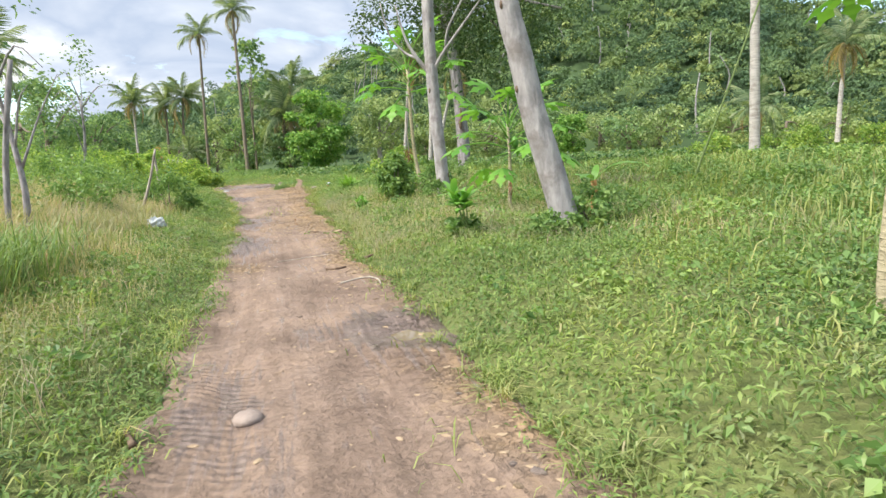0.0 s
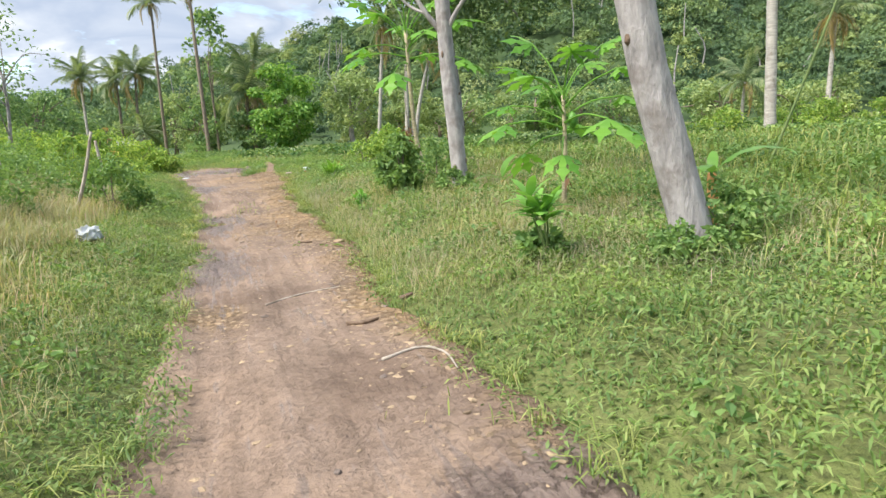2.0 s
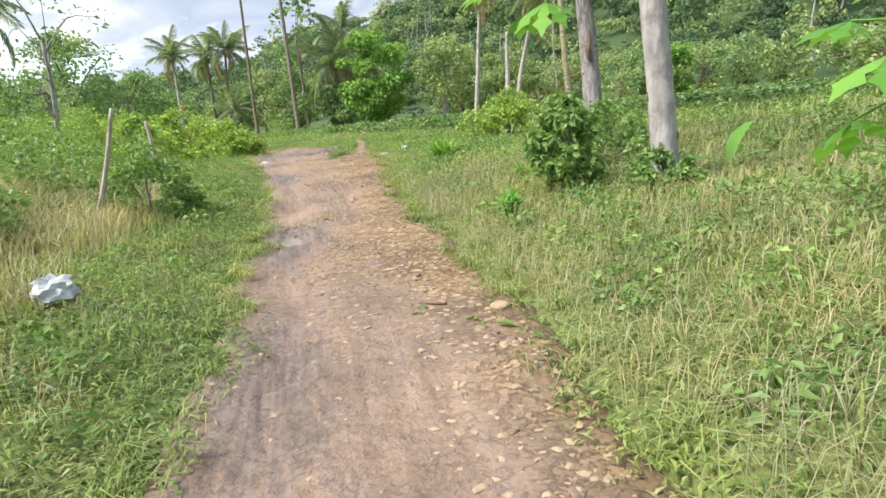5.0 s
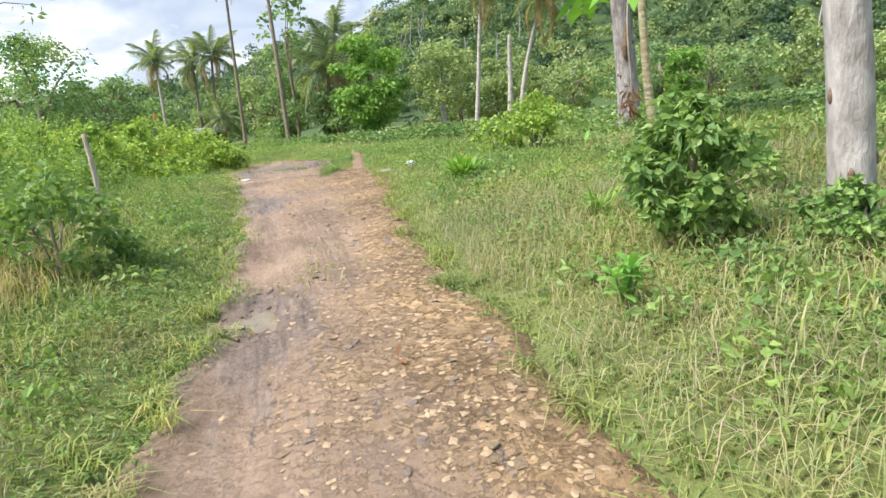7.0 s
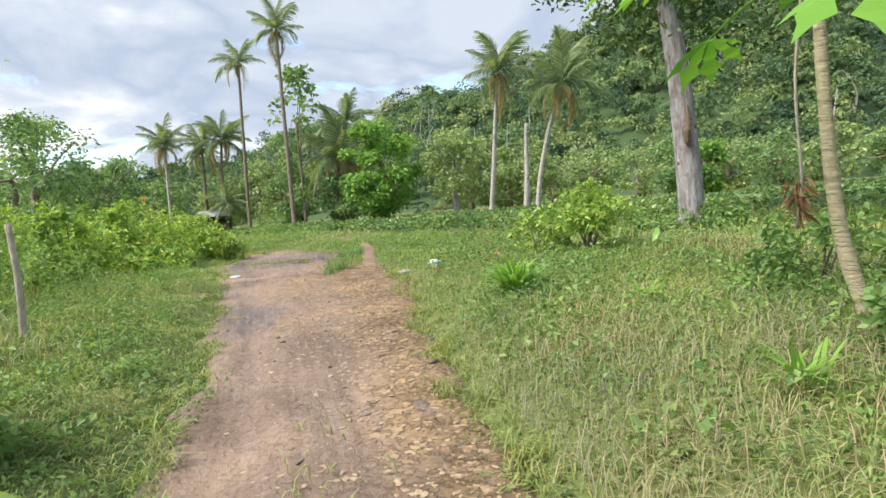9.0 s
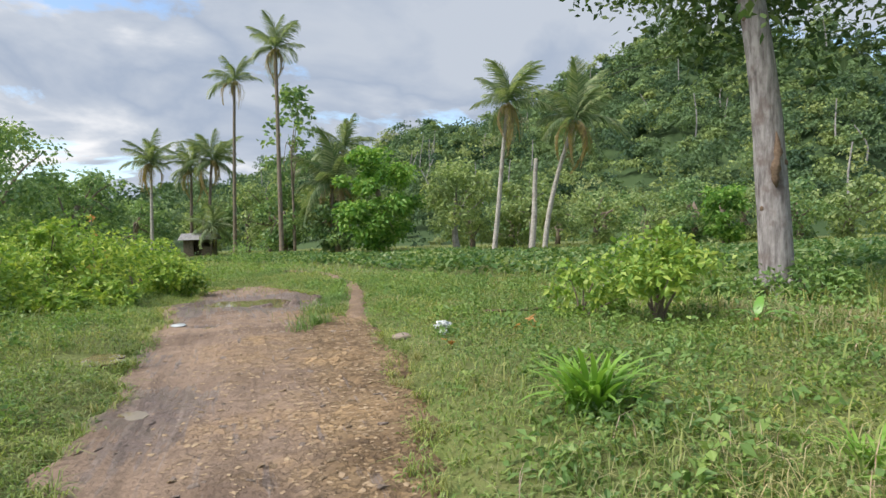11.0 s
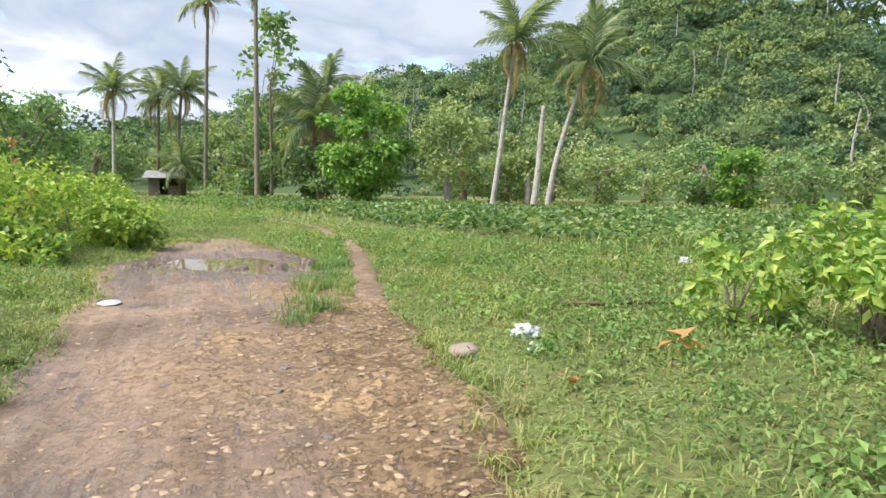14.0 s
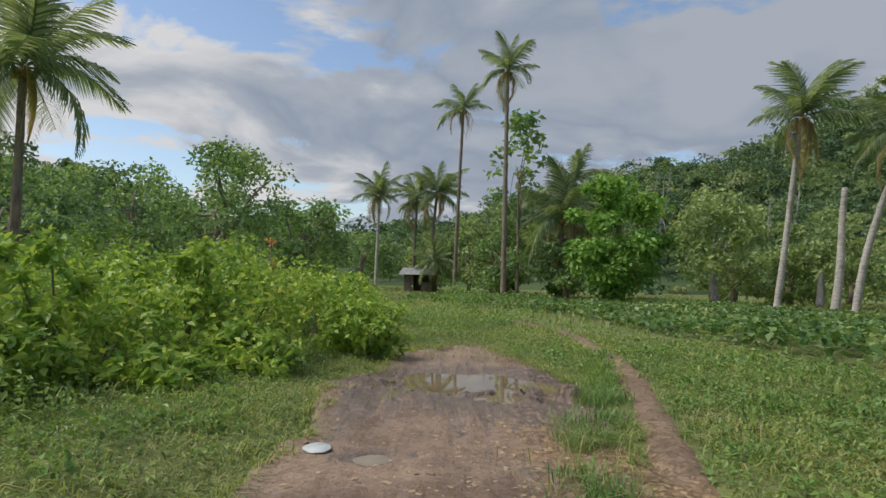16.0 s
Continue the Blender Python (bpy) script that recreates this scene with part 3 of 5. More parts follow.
# A trodden footpath beside the pool.
ty = np.arange(23.6, 37.0, 0.1)
tu = np.linspace(-1, 1, 9)
TU, TY = np.meshgrid(tu, ty)
TX = line(TRACK, TY) + 0.05 * wave(TY, TY, 2.0, 41) + TU * (0.23 + 0.07 * wave(TY, TY * 0.5, 3.0, 42))
tz = ground_z(TX, TY) + 0.035 - 0.07 * np.abs(TU) ** 3 + 0.01 * wave(TX, TY, 9.0, 43)
k = (np.arange(len(ty) - 1)[:, None] * 9 + np.arange(8)[None]).reshape(-1, 1)
track_mesh = mesh_of("footpath", np.stack([TX, TY, tz], -1).reshape(-1, 3), k + np.array([0, 1, 10, 9]), EARTH)
for key, value in (("mud", 0.05), ("gravel", 0.35)):
    track_mesh.attributes.new(key, "FLOAT", "POINT").data.foreach_set("value", np.full(TX.size, value, np.float32))
tagged(link("footpath", track_mesh), "narrow trodden earth footpath through the grass", "path", kind="structure")

# Pools of muddy water in the hollows.
for n, (px, py, lx, ly, dep) in enumerate(POOLS):
    a = np.linspace(0, 2 * np.pi, 40, endpoint=False)
    r = 1 + 0.16 * np.sin(2 * a + n) + 0.10 * np.sin(5 * a + 2 * n) + 0.06 * np.sin(9 * a)
    on_road = off_road(np.array(px), np.array(py)) < 0
    wide = np.full(40, 1.25)
    for _ in range(9):
        rx, ry = px + wide * ly * r * np.cos(a), py + wide * lx * r * np.sin(a)
        wide = np.where((off_road(rx, ry) > -0.28) & on_road, wide * 0.88, wide)
    rx, ry = px + wide * ly * r * np.cos(a), py + wide * lx * r * np.sin(a)
    floor_ = [road_z(q, w) for q, w in zip(rx, ry)] if on_road else list(ground_z(rx, ry))
    level = min((road_z(px, py) if on_road else float(ground_z(np.array(px), np.array(py)))) + dep * (0.85 if lx > 0.6 else 0.7), sorted(floor_)[14]) + (0.0 if on_road else 0.03)
    rim = np.stack([rx, ry, np.full(40, level)], 1)
    v = np.concatenate([rim, rim * (1, 1, 1) - (0, 0, 0.05), [(px, py, level), (px, py, level - 0.05)]])
    f = [(i, (i + 1) % 40, 40 + (i + 1) % 40, 40 + i)[::-1] for i in range(40)]
    f += [(80, i, i + 1, (i + 2) % 40) for i in range(0, 40, 2)]
    tagged(link("puddle", mesh_of("puddle", v, f, WATER, False)), "shallow puddle of brown muddy water in the road", "puddle", group="puddles on the road", kind="structure")


# ---- plants that nobody could count ----
def scatter(n, x0, x1, y0, y1, keep):
    """Places in a field, thinned by keep(x, y, off-road distance), on the ground."""
    x, y = RNG.uniform(x0, x1, n), RNG.uniform(y0, y1, n)
    d = off_road(x, y)
    ok = (RNG.uniform(size=n) < keep(x, y, d)) & (off_track(x, y) > 0.17 + 0.08 * wave(x, y, 5.0, 91))
    for px, py, lx, ly, dep in POOLS:
        ok &= ((x - px) / (ly * 1.15)) ** 2 + ((y - py) / (lx * 1.15)) ** 2 > np.where(d > 0.02, 0.72, 1.0)
    x, y, d = x[ok], y[ok], d[ok]
    return np.stack([x, y, np.where(d < 0, base_z(x, y) - 0.02, ground_z(x, y) - 0.01)], 1), d


def side_right(x, y):
    return x > (line(LEFT, y) + line(RIGHT, y)) / 2


def crop_here(x, y):
    edge = np.interp(x, [-26, -16, -9.6, -6.2, 0, 12], [48, 41, 34, 30.5, 29.5, 29])
    return hump(0, 0.8, y - edge) * (1 - hump(50, 53, y))


def shrub_bank(x, y):
    """The overgrown bank on the far left."""
    return hump(0, 1.5, (-12.6 - x) - 0.25 * np.abs(y - 26)) * hump(18, 23, y)


def lawn_keep(x, y, d):
    right = side_right(x, y)
    reach = np.where(right, np.where(y < 10, 2.6, np.where(y < 17, 1.2, 5.5)), np.where(y < 14, 1.0, np.where(y < 20, 3.0, 2.2)))
    inside = hump(-0.22, 0.06, d + 0.16 * wave(x, y, 3.3, 52)) * (1 - 0.8 * hump(reach, reach + 1.0, d))
    return inside * np.exp(-d / 8) * (1 - 0.95 * crop_here(x, y)) * (1 - 0.9 * shrub_bank(x, y))


def stuff(name, parts, mat, label, category):
    v, f = parts
    return tagged(link(name, mesh_of(name, v, f, mat, False)), label, category, kind="stuff")


p, d = scatter(480000, -16, 8, -2.5, 34, lambda x, y, d: lawn_keep(x, y, d) * np.where(side_right(x, y) & (y < 11), 0.35, 0.7))
far = 1 + np.maximum(d, 0) / 5 + hump(20, 34, p[:, 1]) * 0.9
stuff("lawn_grass", blades_at(p, 0.075 * (0.6 + 0.6 * hump(0, 0.8, d)) * (0.7 + 0.7 * hump(-0.2, 0.6, wave(p[:, 0], p[:, 1], 2.1, 54))), 0.009 * far, 1.3), LAWN, "short bright green grass beside the dirt road", "grass")
p, d = scatter(950000, -16, 8, 1.5, 32, lambda x, y, d: lawn_keep(x, y, d) * np.where(side_right(x, y) & (y < 11), 0.8, np.where(~side_right(x, y) & (y < 20), 0.9, 0.38)))
stuff("carpet_grass", leaves_at(p + (0, 0, 1) * (0.015 + 0.075 * RNG.uniform(0, 1, (len(p), 1)) * (0.5 + 0.7 * hump(0, 0.8, d))[:, None] + (0.13 * hump(0.0, 0.6, grain(p[:, 0], p[:, 1], 1.7, 55)) * hump(0.1, 0.6, d))[:, None] * np.sqrt(RNG.uniform(0.1, 1, (len(p), 1)))), 0.056 * (1 + 0.3 * hump(-0.4, 0.4, wave(p[:, 0], p[:, 1], 1.7, 53))), 0.0150 * (1 + np.maximum(d, 0) / 6), 0.75), CARPET, "creeping broad-bladed carpet grass", "grass")
# sprigs on the road itself
p, d = scatter(42000, -14, 3, 2, 31, lambda x, y, d: (d < 0) * (np.exp(-(((x + 4.5) / 0.26) ** 2 + ((y - 15.0) / 0.5) ** 2)) + np.exp(-(((x + 4.9) / 0.2) ** 2 + ((y - 15.9) / 0.3) ** 2)) + 1.0 * np.exp(-(((x - 0.72) / 0.22) ** 2 + ((y - 4.95) / 0.12) ** 2)) + 0.8 * np.exp(-(((x + 10.8) / 0.4) ** 2 + ((y - 25.5) / 0.3) ** 2)) + np.exp(-(((x + 7.75) / 0.3) ** 2 + ((y - 23.9) / 0.45) ** 2)) + 0.7 * np.exp(-(((x - 1.35) / 0.3) ** 2 + ((y - 3.9) / 0.4) ** 2)) + 0.5 * np.exp(-(((x - 0.35) / 0.45) ** 2 + ((y - 6.6) / 0.22) ** 2)) + np.exp(-(((x + 8.0) / 0.25) ** 2 + ((y - 25.4) / 1.1) ** 2)) + 0.9 * hump(27.9, 28.6, y) * (0.4 + 0.6 * (wave(x, y, 2.2, 57) > 0)) + 0.8 * np.exp(-(((x + 11.6) / 0.5) ** 2 + ((y - 25.4) / 0.8) ** 2)) + 0.6 * np.exp(-(((x + 8.3) / 0.3) ** 2 + ((y - 24.6) / 0.6) ** 2)) + 0.8 * hump(-0.25, 0, d) * (wave(x, y, 2.5, 51) > 0.1)))
p[:, 2] = [road_z(a, b) - 0.005 for a, b in p[:, :2]]
stuff("road_grass", blades_at(p, 0.10 + 0.12 * hump(23.2, 23.8, p[:, 1]) * (p[:, 0] > -9), 0.008, 1.0), LAWN, "sparse tufts of grass growing in the road", "grass")


# taller tufts between the road and the footpath
tu_ = np.random.default_rng(17)
at_ = tu_.uniform(0, 1, (22, 1)) ** 0.8
mid_tufts = np.array((-7.85, 23.5)) + at_ * np.array((-2.0, 6.2)) + tu_.normal(size=(22, 2)) * (0.09, 0.2)
pos = np.repeat(mid_tufts, 80, 0) + tu_.normal(size=(22 * 80, 2)) * 0.09
pos = np.concatenate([pos, ground_z(pos[:, 0], pos[:, 1])[:, None] - 0.01], 1)
pos[:, 2] = np.where(off_road(pos[:, 0], pos[:, 1]) < 0, base_z(pos[:, 0], pos[:, 1]) - 0.03, pos[:, 2])
stuff("path_tufts", blades_at(pos, 0.20, 0.009, 0.8), WEED, "long tufts of grass between road and footpath", "grass")


def feather_keep(x, y, d):
    right = side_right(x, y)
    a = np.where(right, hump(7.5, 9.5, y) * (1 - hump(17, 19.5, y)) * hump(0.0, 0.25, d) * (1 - hump(3.5, 5.5, d)), 0.6 * hump(0.2, 0.6, d) * (1 - hump(1.6, 2.6, d)) * (1 - hump(12, 14, y)))
    b = np.where(right & (y > 16), 0.5 * hump(3, 4.5, d) * (1 - hump(8, 10, d)) * (1 - hump(24, 26, y)), 0)
    c = np.where((y > 18) & (wave(x, y, 1.1, 61) > 0.55), 0.10, 0)
    return hump(-0.04, 0.1, d) * np.clip(a * (0.45 + 0.55 * (wave(x, y, 1.0, 62) > -0.2)) + b + c, 0, 1) * (1 - crop_here(x, y)) * (1 - shrub_bank(x, y))


p, d = scatter(270000, -10, 6, 2, 30, feather_keep)
stuff("feather_grass", blades_at(p, 0.20 + 0.08 * hump(0, 0.6, wave(p[:, 0], p[:, 1], 1.4, 63)), 0.0040 * (1 + d / 6), 0.9), FEATHER, "thin tawny meadow grass with seed heads", "grass")


def weed_keep(x, y, d):
    right = side_right(x, y)
    clumpy = 0.35 + 0.65 * hump(-0.3, 0.3, wave(x, y, 1.25, 71))
    a = np.where(right, np.where(y < 9.5, hump(1.6, 3.0, d), np.where(y < 19, 0.35 * hump(0.3, 0.8, d) + 0.6 * hump(1.4, 2.6, d), 0.15 * hump(0.5, 1.5, d) + hump(4.0, 6.0, d) * 0.6)), np.where(y < 15, hump(0.5, 1.3, d), np.where(y < 20, hump(2.6, 3.8, d), hump(1.0, 2.6, d))))
    return a * clumpy * (1 - crop_here(x, y)) * np.exp(-np.maximum(d - 3, 0) / 14)


p, d = scatter(640000, -22, 15, 1, 36, weed_keep)
tall = (0.07 + 0.22 * hump(1.2, 3.5, d)) * (0.45 + 0.9 * hump(-0.4, 0.6, wave(p[:, 0], p[:, 1], 1.25, 71))) * (0.7 + 0.5 * hump(0, 0.8, wave(p[:, 0], p[:, 1], 3.7, 72)))
tall = tall + np.where(~side_right(p[:, 0], p[:, 1]) & (p[:, 1] < 22), 0.75 * hump(1.8, 4.5, d), 0)
tall = tall + np.where(~side_right(p[:, 0], p[:, 1]) & (p[:, 1] >= 20), 0.5 * hump(1.4, 4.0, d), 0)
tall = tall * (0.45 + 1.1 * hump(-0.3, 0.6, grain(p[:, 0], p[:, 1], 1.5, 73)))
p[:, 2] += tall * np.sqrt(RNG.uniform(0, 1, len(p)))
stuff("weeds", leaves_at(p, 0.050 * (1 + d / 7), 0.032 * (1 + d / 7), 0.7), WEED, "knee-high broad-leaved weeds and creepers", "weeds")
p, d = scatter(70000, -20, 14, 1, 30, weed_keep)
stuff("tall_meadow_grass", blades_at(p, 0.24 + 0.16 * hump(2, 5, d), 0.009 * (1 + d / 6), 0.6), LAWN, "long green grass standing among the weeds", "grass")
# low mounds of broad leaves, and tufts that hang over the road's edge
def mound_keep(x, y, d):
    right = side_right(x, y)
    return hump(0.25, 0.7, d) * np.exp(-np.maximum(d - 1, 0) / 5) * np.where(right & (y < 9), 0.35, 1.0) * (1 - crop_here(x, y)) * (1 - shrub_bank(x, y))


p, d = scatter(5200, -15, 9, 2, 31, mound_keep)
size_ = RNG.uniform(0.09, 0.20, len(p))
u = RNG.normal(size=(len(p), 34, 3))
u /= np.linalg.norm(u, axis=2)[..., None]
u[..., 2] = np.abs(u[..., 2])
pos = p[:, None] + u * size_[:, None, None]
stuff("low_weeds", leaves_at(pos.reshape(-1, 3), np.repeat(size_ * 0.42, 34), np.repeat(size_ * 0.26, 34), 0.5, face=u.reshape(-1, 3) * 0.6), WEED, "small mounds of broad-leaved weeds in the grass", "weeds")
p, d = scatter(9000, -14, 5, 2, 30, lambda x, y, d: hump(-0.16, -0.02, d) * (1 - hump(0.05, 0.3, d)))
pos = (p[:, None] + RNG.normal(size=(len(p), 30, 3)) * (0.04, 0.04, 0)).reshape(-1, 3)
stuff("edge_tufts", blades_at(pos, 0.13, 0.0075, 1.25), LAWN, "tufts of grass hanging over the road's edge", "grass")
# tall pale seeding grass and weed stalks on the left bank
p, d = scatter(130000, -13, -1, 5, 18, lambda x, y, d: ~side_right(x, y) * hump(1.0, 1.9, d) * (1 - hump(5, 7, d)) * (1 - hump(14, 18, y)) * (0.25 + 0.75 * (wave(x, y, 1.6, 64) > -0.1)) * (1 - 0.8 * np.exp(-((y - 6.0) / 1.2) ** 2) * (d < 2.6)))
stuff("seeding_grass", blades_at(p, 0.36 + 0.5 * hump(1.5, 4.0, d), 0.0075 * (1 + d / 7), 0.5), FEATHER, "tall pale seeding grass on the bank", "grass")
# long bright grass on the left verge at the start
p, d = scatter(32000, -6, 0, 3.2, 8.5, lambda x, y, d: ~side_right(x, y) * hump(1.25, 1.7, d) * (1 - hump(2.4, 3.2, d)) * np.exp(-((y - 6.0) / 1.4) ** 2) * 0.7)
stuff("long_grass", blades_at(p, 0.62, 0.012, 0.75), CARPET, "tall tufts of bright long grass", "grass")
p, d = scatter(70000, -28, 16, 28, 54, lambda x, y, d: crop_here(x, y))
rows_ = 0.30 + 0.20 * hump(-0.4, 0.5, wave(p[:, 0], p[:, 1], 0.8, 81))
p[:, 2] += rows_ * np.sqrt(RNG.uniform(0.05, 1, len(p)))
stuff("bean_crop", leaves_at(p, 0.19, 0.16, 0.8), CROP, "field of dark broad-leaved bean plants", "crop")
p, d = scatter(70000, -46, 30, 26, 70, lambda x, y, d: (1 - crop_here(x, y)) * hump(2, 6, d) * 0.5)
stuff("far_grass", blades_at(p, 0.22, 0.035, 0.8), LAWN, "rough grass of the far field", "grass")

# Woods on the hill: crowns of several leafy boughs each, with pale bare trunks among them.
def woods(name, n, az0, az1, r0, r1, boughs, sprays, size, mat, label, small=2.0, large=4.6):
    a = RNG.uniform(az0, az1, n)
    r = r0 + (r1(a) - r0) * RNG.uniform(0, 1, n) ** 0.8
    c = np.stack([CENTRE[0] - r * np.sin(np.radians(a)), CENTRE[1] + r * np.cos(np.radians(a)), hill_z(a, r)], 1)
    rad = (small + (large - small) * RNG.uniform(0, 1, n) ** 1.6) * (0.62 + r / 330)
    c[:, 2] += rad * RNG.uniform(0.3, 1.3, n)
    high = RNG.uniform(0.8, 1.5, n)
    b = RNG.normal(size=(n, boughs, 3))
    b /= np.linalg.norm(b, axis=2)[..., None]
    b[..., 2] = np.abs(b[..., 2]) * 1.1 - 0.35
    bc = c[:, None] + b * (rad[:, None] * RNG.uniform(0.35, 0.95, (n, boughs)))[..., None] * np.stack([np.ones(n), np.ones(n), high], 1)[:, None]
    br = rad[:, None] * RNG.uniform(0.28, 0.52, (n, boughs))
    u = RNG.normal(size=(n, boughs, sprays, 3))
    u /= np.linalg.norm(u, axis=3)[..., None]
    u[..., 2] = np.abs(u[..., 2]) * 1.1 - 0.4
    pos = bc[:, :, None] + u * (br[:, :, None] * RNG.uniform(0.6, 1.1, (n, boughs, sprays)))[..., None] * (1.15, 1.15, 0.8)
    scale = size * np.repeat((0.45 + r / 190), boughs * sprays)
    face = u * 0.8 + b[:, :, None] * 0.35
    v, f = leaves_at(pos.reshape(-1, 3), scale, scale * 0.75, 0.35, face=face.reshape(-1, 3))
    kind_ = np.clip(RNG.beta(1.1, 1.5, n), 0, 1)
    me = mesh_of(name, v, f, mat, False)
    me.attributes.new("species", "FLOAT", "POINT").data.foreach_set("value", np.repeat(kind_, boughs * sprays * 4).astype(np.float32))
    return tagged(link(name, me), label, "woods", kind="stuff")


woods("hill_woods", 1450, -42, 36, 66, lambda a: ridge_far(a) + 3, 8, 22, 0.54, HAZED_WOODS, "dense tropical woods on the steep hillside", 1.6, 3.9)
woods("hill_undergrowth", 480, -42, 36, 58, lambda a: ridge_far(a), 4, 18, 0.5, HAZED_WOODS, "low bushes at the foot of the hill", 0.8, 1.9)
woods("distant_woods", 480, 34, 110, 62, lambda a: ridge_far(a) + 4, 7, 16, 0.85, FAR_WOODS, "dark wooded slopes across the valley")
tr = np.random.default_rng(55)
boles = []
for n in range(38):
    a, r = tr.uniform(-34, 30), tr.uniform(66, 150)
    x, y, z = CENTRE[0] - r * math.sin(radians(a)), CENTRE[1] + r * math.cos(radians(a)), float(hill_z(np.array(a), np.array(r)))
    h = tr.uniform(4, 9) * (0.6 + r / 250)
    boles.append(tube(smooth_line([(x, y, z), (x + tr.normal() * 0.3, y, z + h * 0.5), (x + tr.normal() * 0.6, y, z + h)], 6), np.linspace(0.12, 0.06, 6), 6, 0.05, n))
stuff("hillside_trunks", merge(boles), BARK_PALE, "pale bare trunks among the woods", "tree trunks")


# ---- trees and palms ----
def leaf_ball(centres, radii, per, length, width, rng, squash=0.75):
    out = []
    for c, r in zip(centres, radii):
        u = rng.normal(size=(per, 3))
        u /= np.linalg.norm(u, axis=1)[:, None]
        pos = np.asarray(c) + u * (r * rng.uniform(0.45, 1.05, per))[:, None] * (1, 1, squash)
        out.append(leaves_at(pos, length, width, 0.3, rng, outward=u * 0.3, face=u * 0.8))
    return merge(out)


def broad_tree(name, x, y, height, crown, label, mat, bark=BARK_BROWN, seed=1, radius=0.2, clumps=30, per=110, leaf=0.22, low=0.25, group="", squash=0.75, lean=(0, 0), spread_z=None):
    """A tree with a tapered trunk, limbs, and a crown of leaf clumps."""
    rng = np.random.default_rng(seed)
    z = float(ground_z(np.array(x), np.array(y)))
    t = thing(name, x, y, z - 0.05, label, "tree", group)
    top = np.array((lean[0], lean[1], height * 0.62))
    spine = smooth_line([(0, 0, 0), (top[0] * 0.2 + rng.normal() * 0.1, top[1] * 0.2, height * 0.22), (top[0] * 0.6, top[1] * 0.6 + rng.normal() * 0.1, height * 0.45), top], 10)
    link("trunk", mesh_of("trunk", *tube(spine, np.linspace(radius * 1.25, radius * 0.5, 10), 9, 0.06, seed), bark), t)
    cs, rs = [], []
    for n in range(clumps):
        a, h = rng.uniform(0, 6.28), low + (1 - low) * rng.uniform(0, 1)
        wide = crown * math.sqrt(max(0.08, 1 - ((h - 0.58) / 0.46) ** 2)) * rng.uniform(0.35, 0.95)
        cs.append((top[0] * h + wide * math.cos(a), top[1] * h + wide * math.sin(a), height * h * 0.96))
        rs.append(crown * rng.uniform(0.20, 0.36))
    for n in range(6):
        c = np.array(cs[n * (clumps // 6)])
        s = spine[min(9, 4 + n)]
        limb = smooth_line([s, (s + c) / 2 + (0, 0, 0.12 * height * rng.uniform(-0.4, 1)), c], 7)
        link("limb", mesh_of("limb", *tube(limb, np.linspace(radius * 0.45, radius * 0.1, 7), 6, 0.05, seed + n), bark), t)
    link("crown", mesh_of("crown", *leaf_ball(cs, rs, per, leaf, leaf * 0.6, rng, squash), mat, False), t)
    return t


def frond_mesh(length, droop, seed, mat, leaflet=0.55):
    rng = np.random.default_rng(seed)
    u = np.linspace(0, 1, 14)
    spine = np.stack([length * u * (1 - 0.18 * droop * u), 0.06 * np.sin(3 * u) * length, length * (0.42 * u - (0.42 + 0.42 * droop) * u * u)], 1)
    parts = [tube(spine, np.linspace(0.035, 0.008, 14), 4)]
    n = 46
    for s in (-1, 1):
        w = np.linspace(0.10, 0.99, n)
        base = np.stack([np.interp(w, u, spine[:, k]) for k in range(3)], 1)
        L = leaflet * np.sin(np.pi * np.clip(w * 0.86 + 0.10, 0, 1)) ** 0.7 * rng.uniform(0.8, 1.15, n)
        d = np.stack([0.55 + 0.3 * w, s * np.full(n, 0.85), -0.25 - 0.55 * rng.uniform(0, 1, n)], 1)
        d /= np.linalg.norm(d, axis=1)[:, None]
        side = np.array((0.050, 0, 0)) * (length / 3)
        mid = base + d * L[:, None] * 0.55
        tip = base + d * L[:, None] - (0, 0, 1) * (L * 0.35)[:, None]
        v = np.stack([base - side * 0.5, base + side * 0.5, mid + side * 0.7, mid - side * 0.4, tip + side * 0.15, tip], 1).reshape(-1, 3)
        k = np.arange(n)[:, None] * 6
        parts.append((v, np.concatenate([k + (0, 1, 2, 3), k + (3, 2, 4, 5)])))
    return mesh_of("frond", *merge(parts), mat, False)


FRONDS = [frond_mesh(3.0, (0.25, 0.5, 0.85, 1.3)[n], 90 + n, PALM, 0.8) for n in range(4)]
FRONDS_OLD = [frond_mesh(2.6, 1.9, 99, PALM_OLD)]
nut_v, nut_f = tube(smooth_line([(0, 0, -0.13), (0, 0, -0.08), (0, 0, 0.06), (0, 0, 0.14)], 6), [0.02, 0.09, 0.115, 0.11, 0.07, 0.02], 8)
NUT_MESH = mesh_of("nut", nut_v, nut_f, NUT)


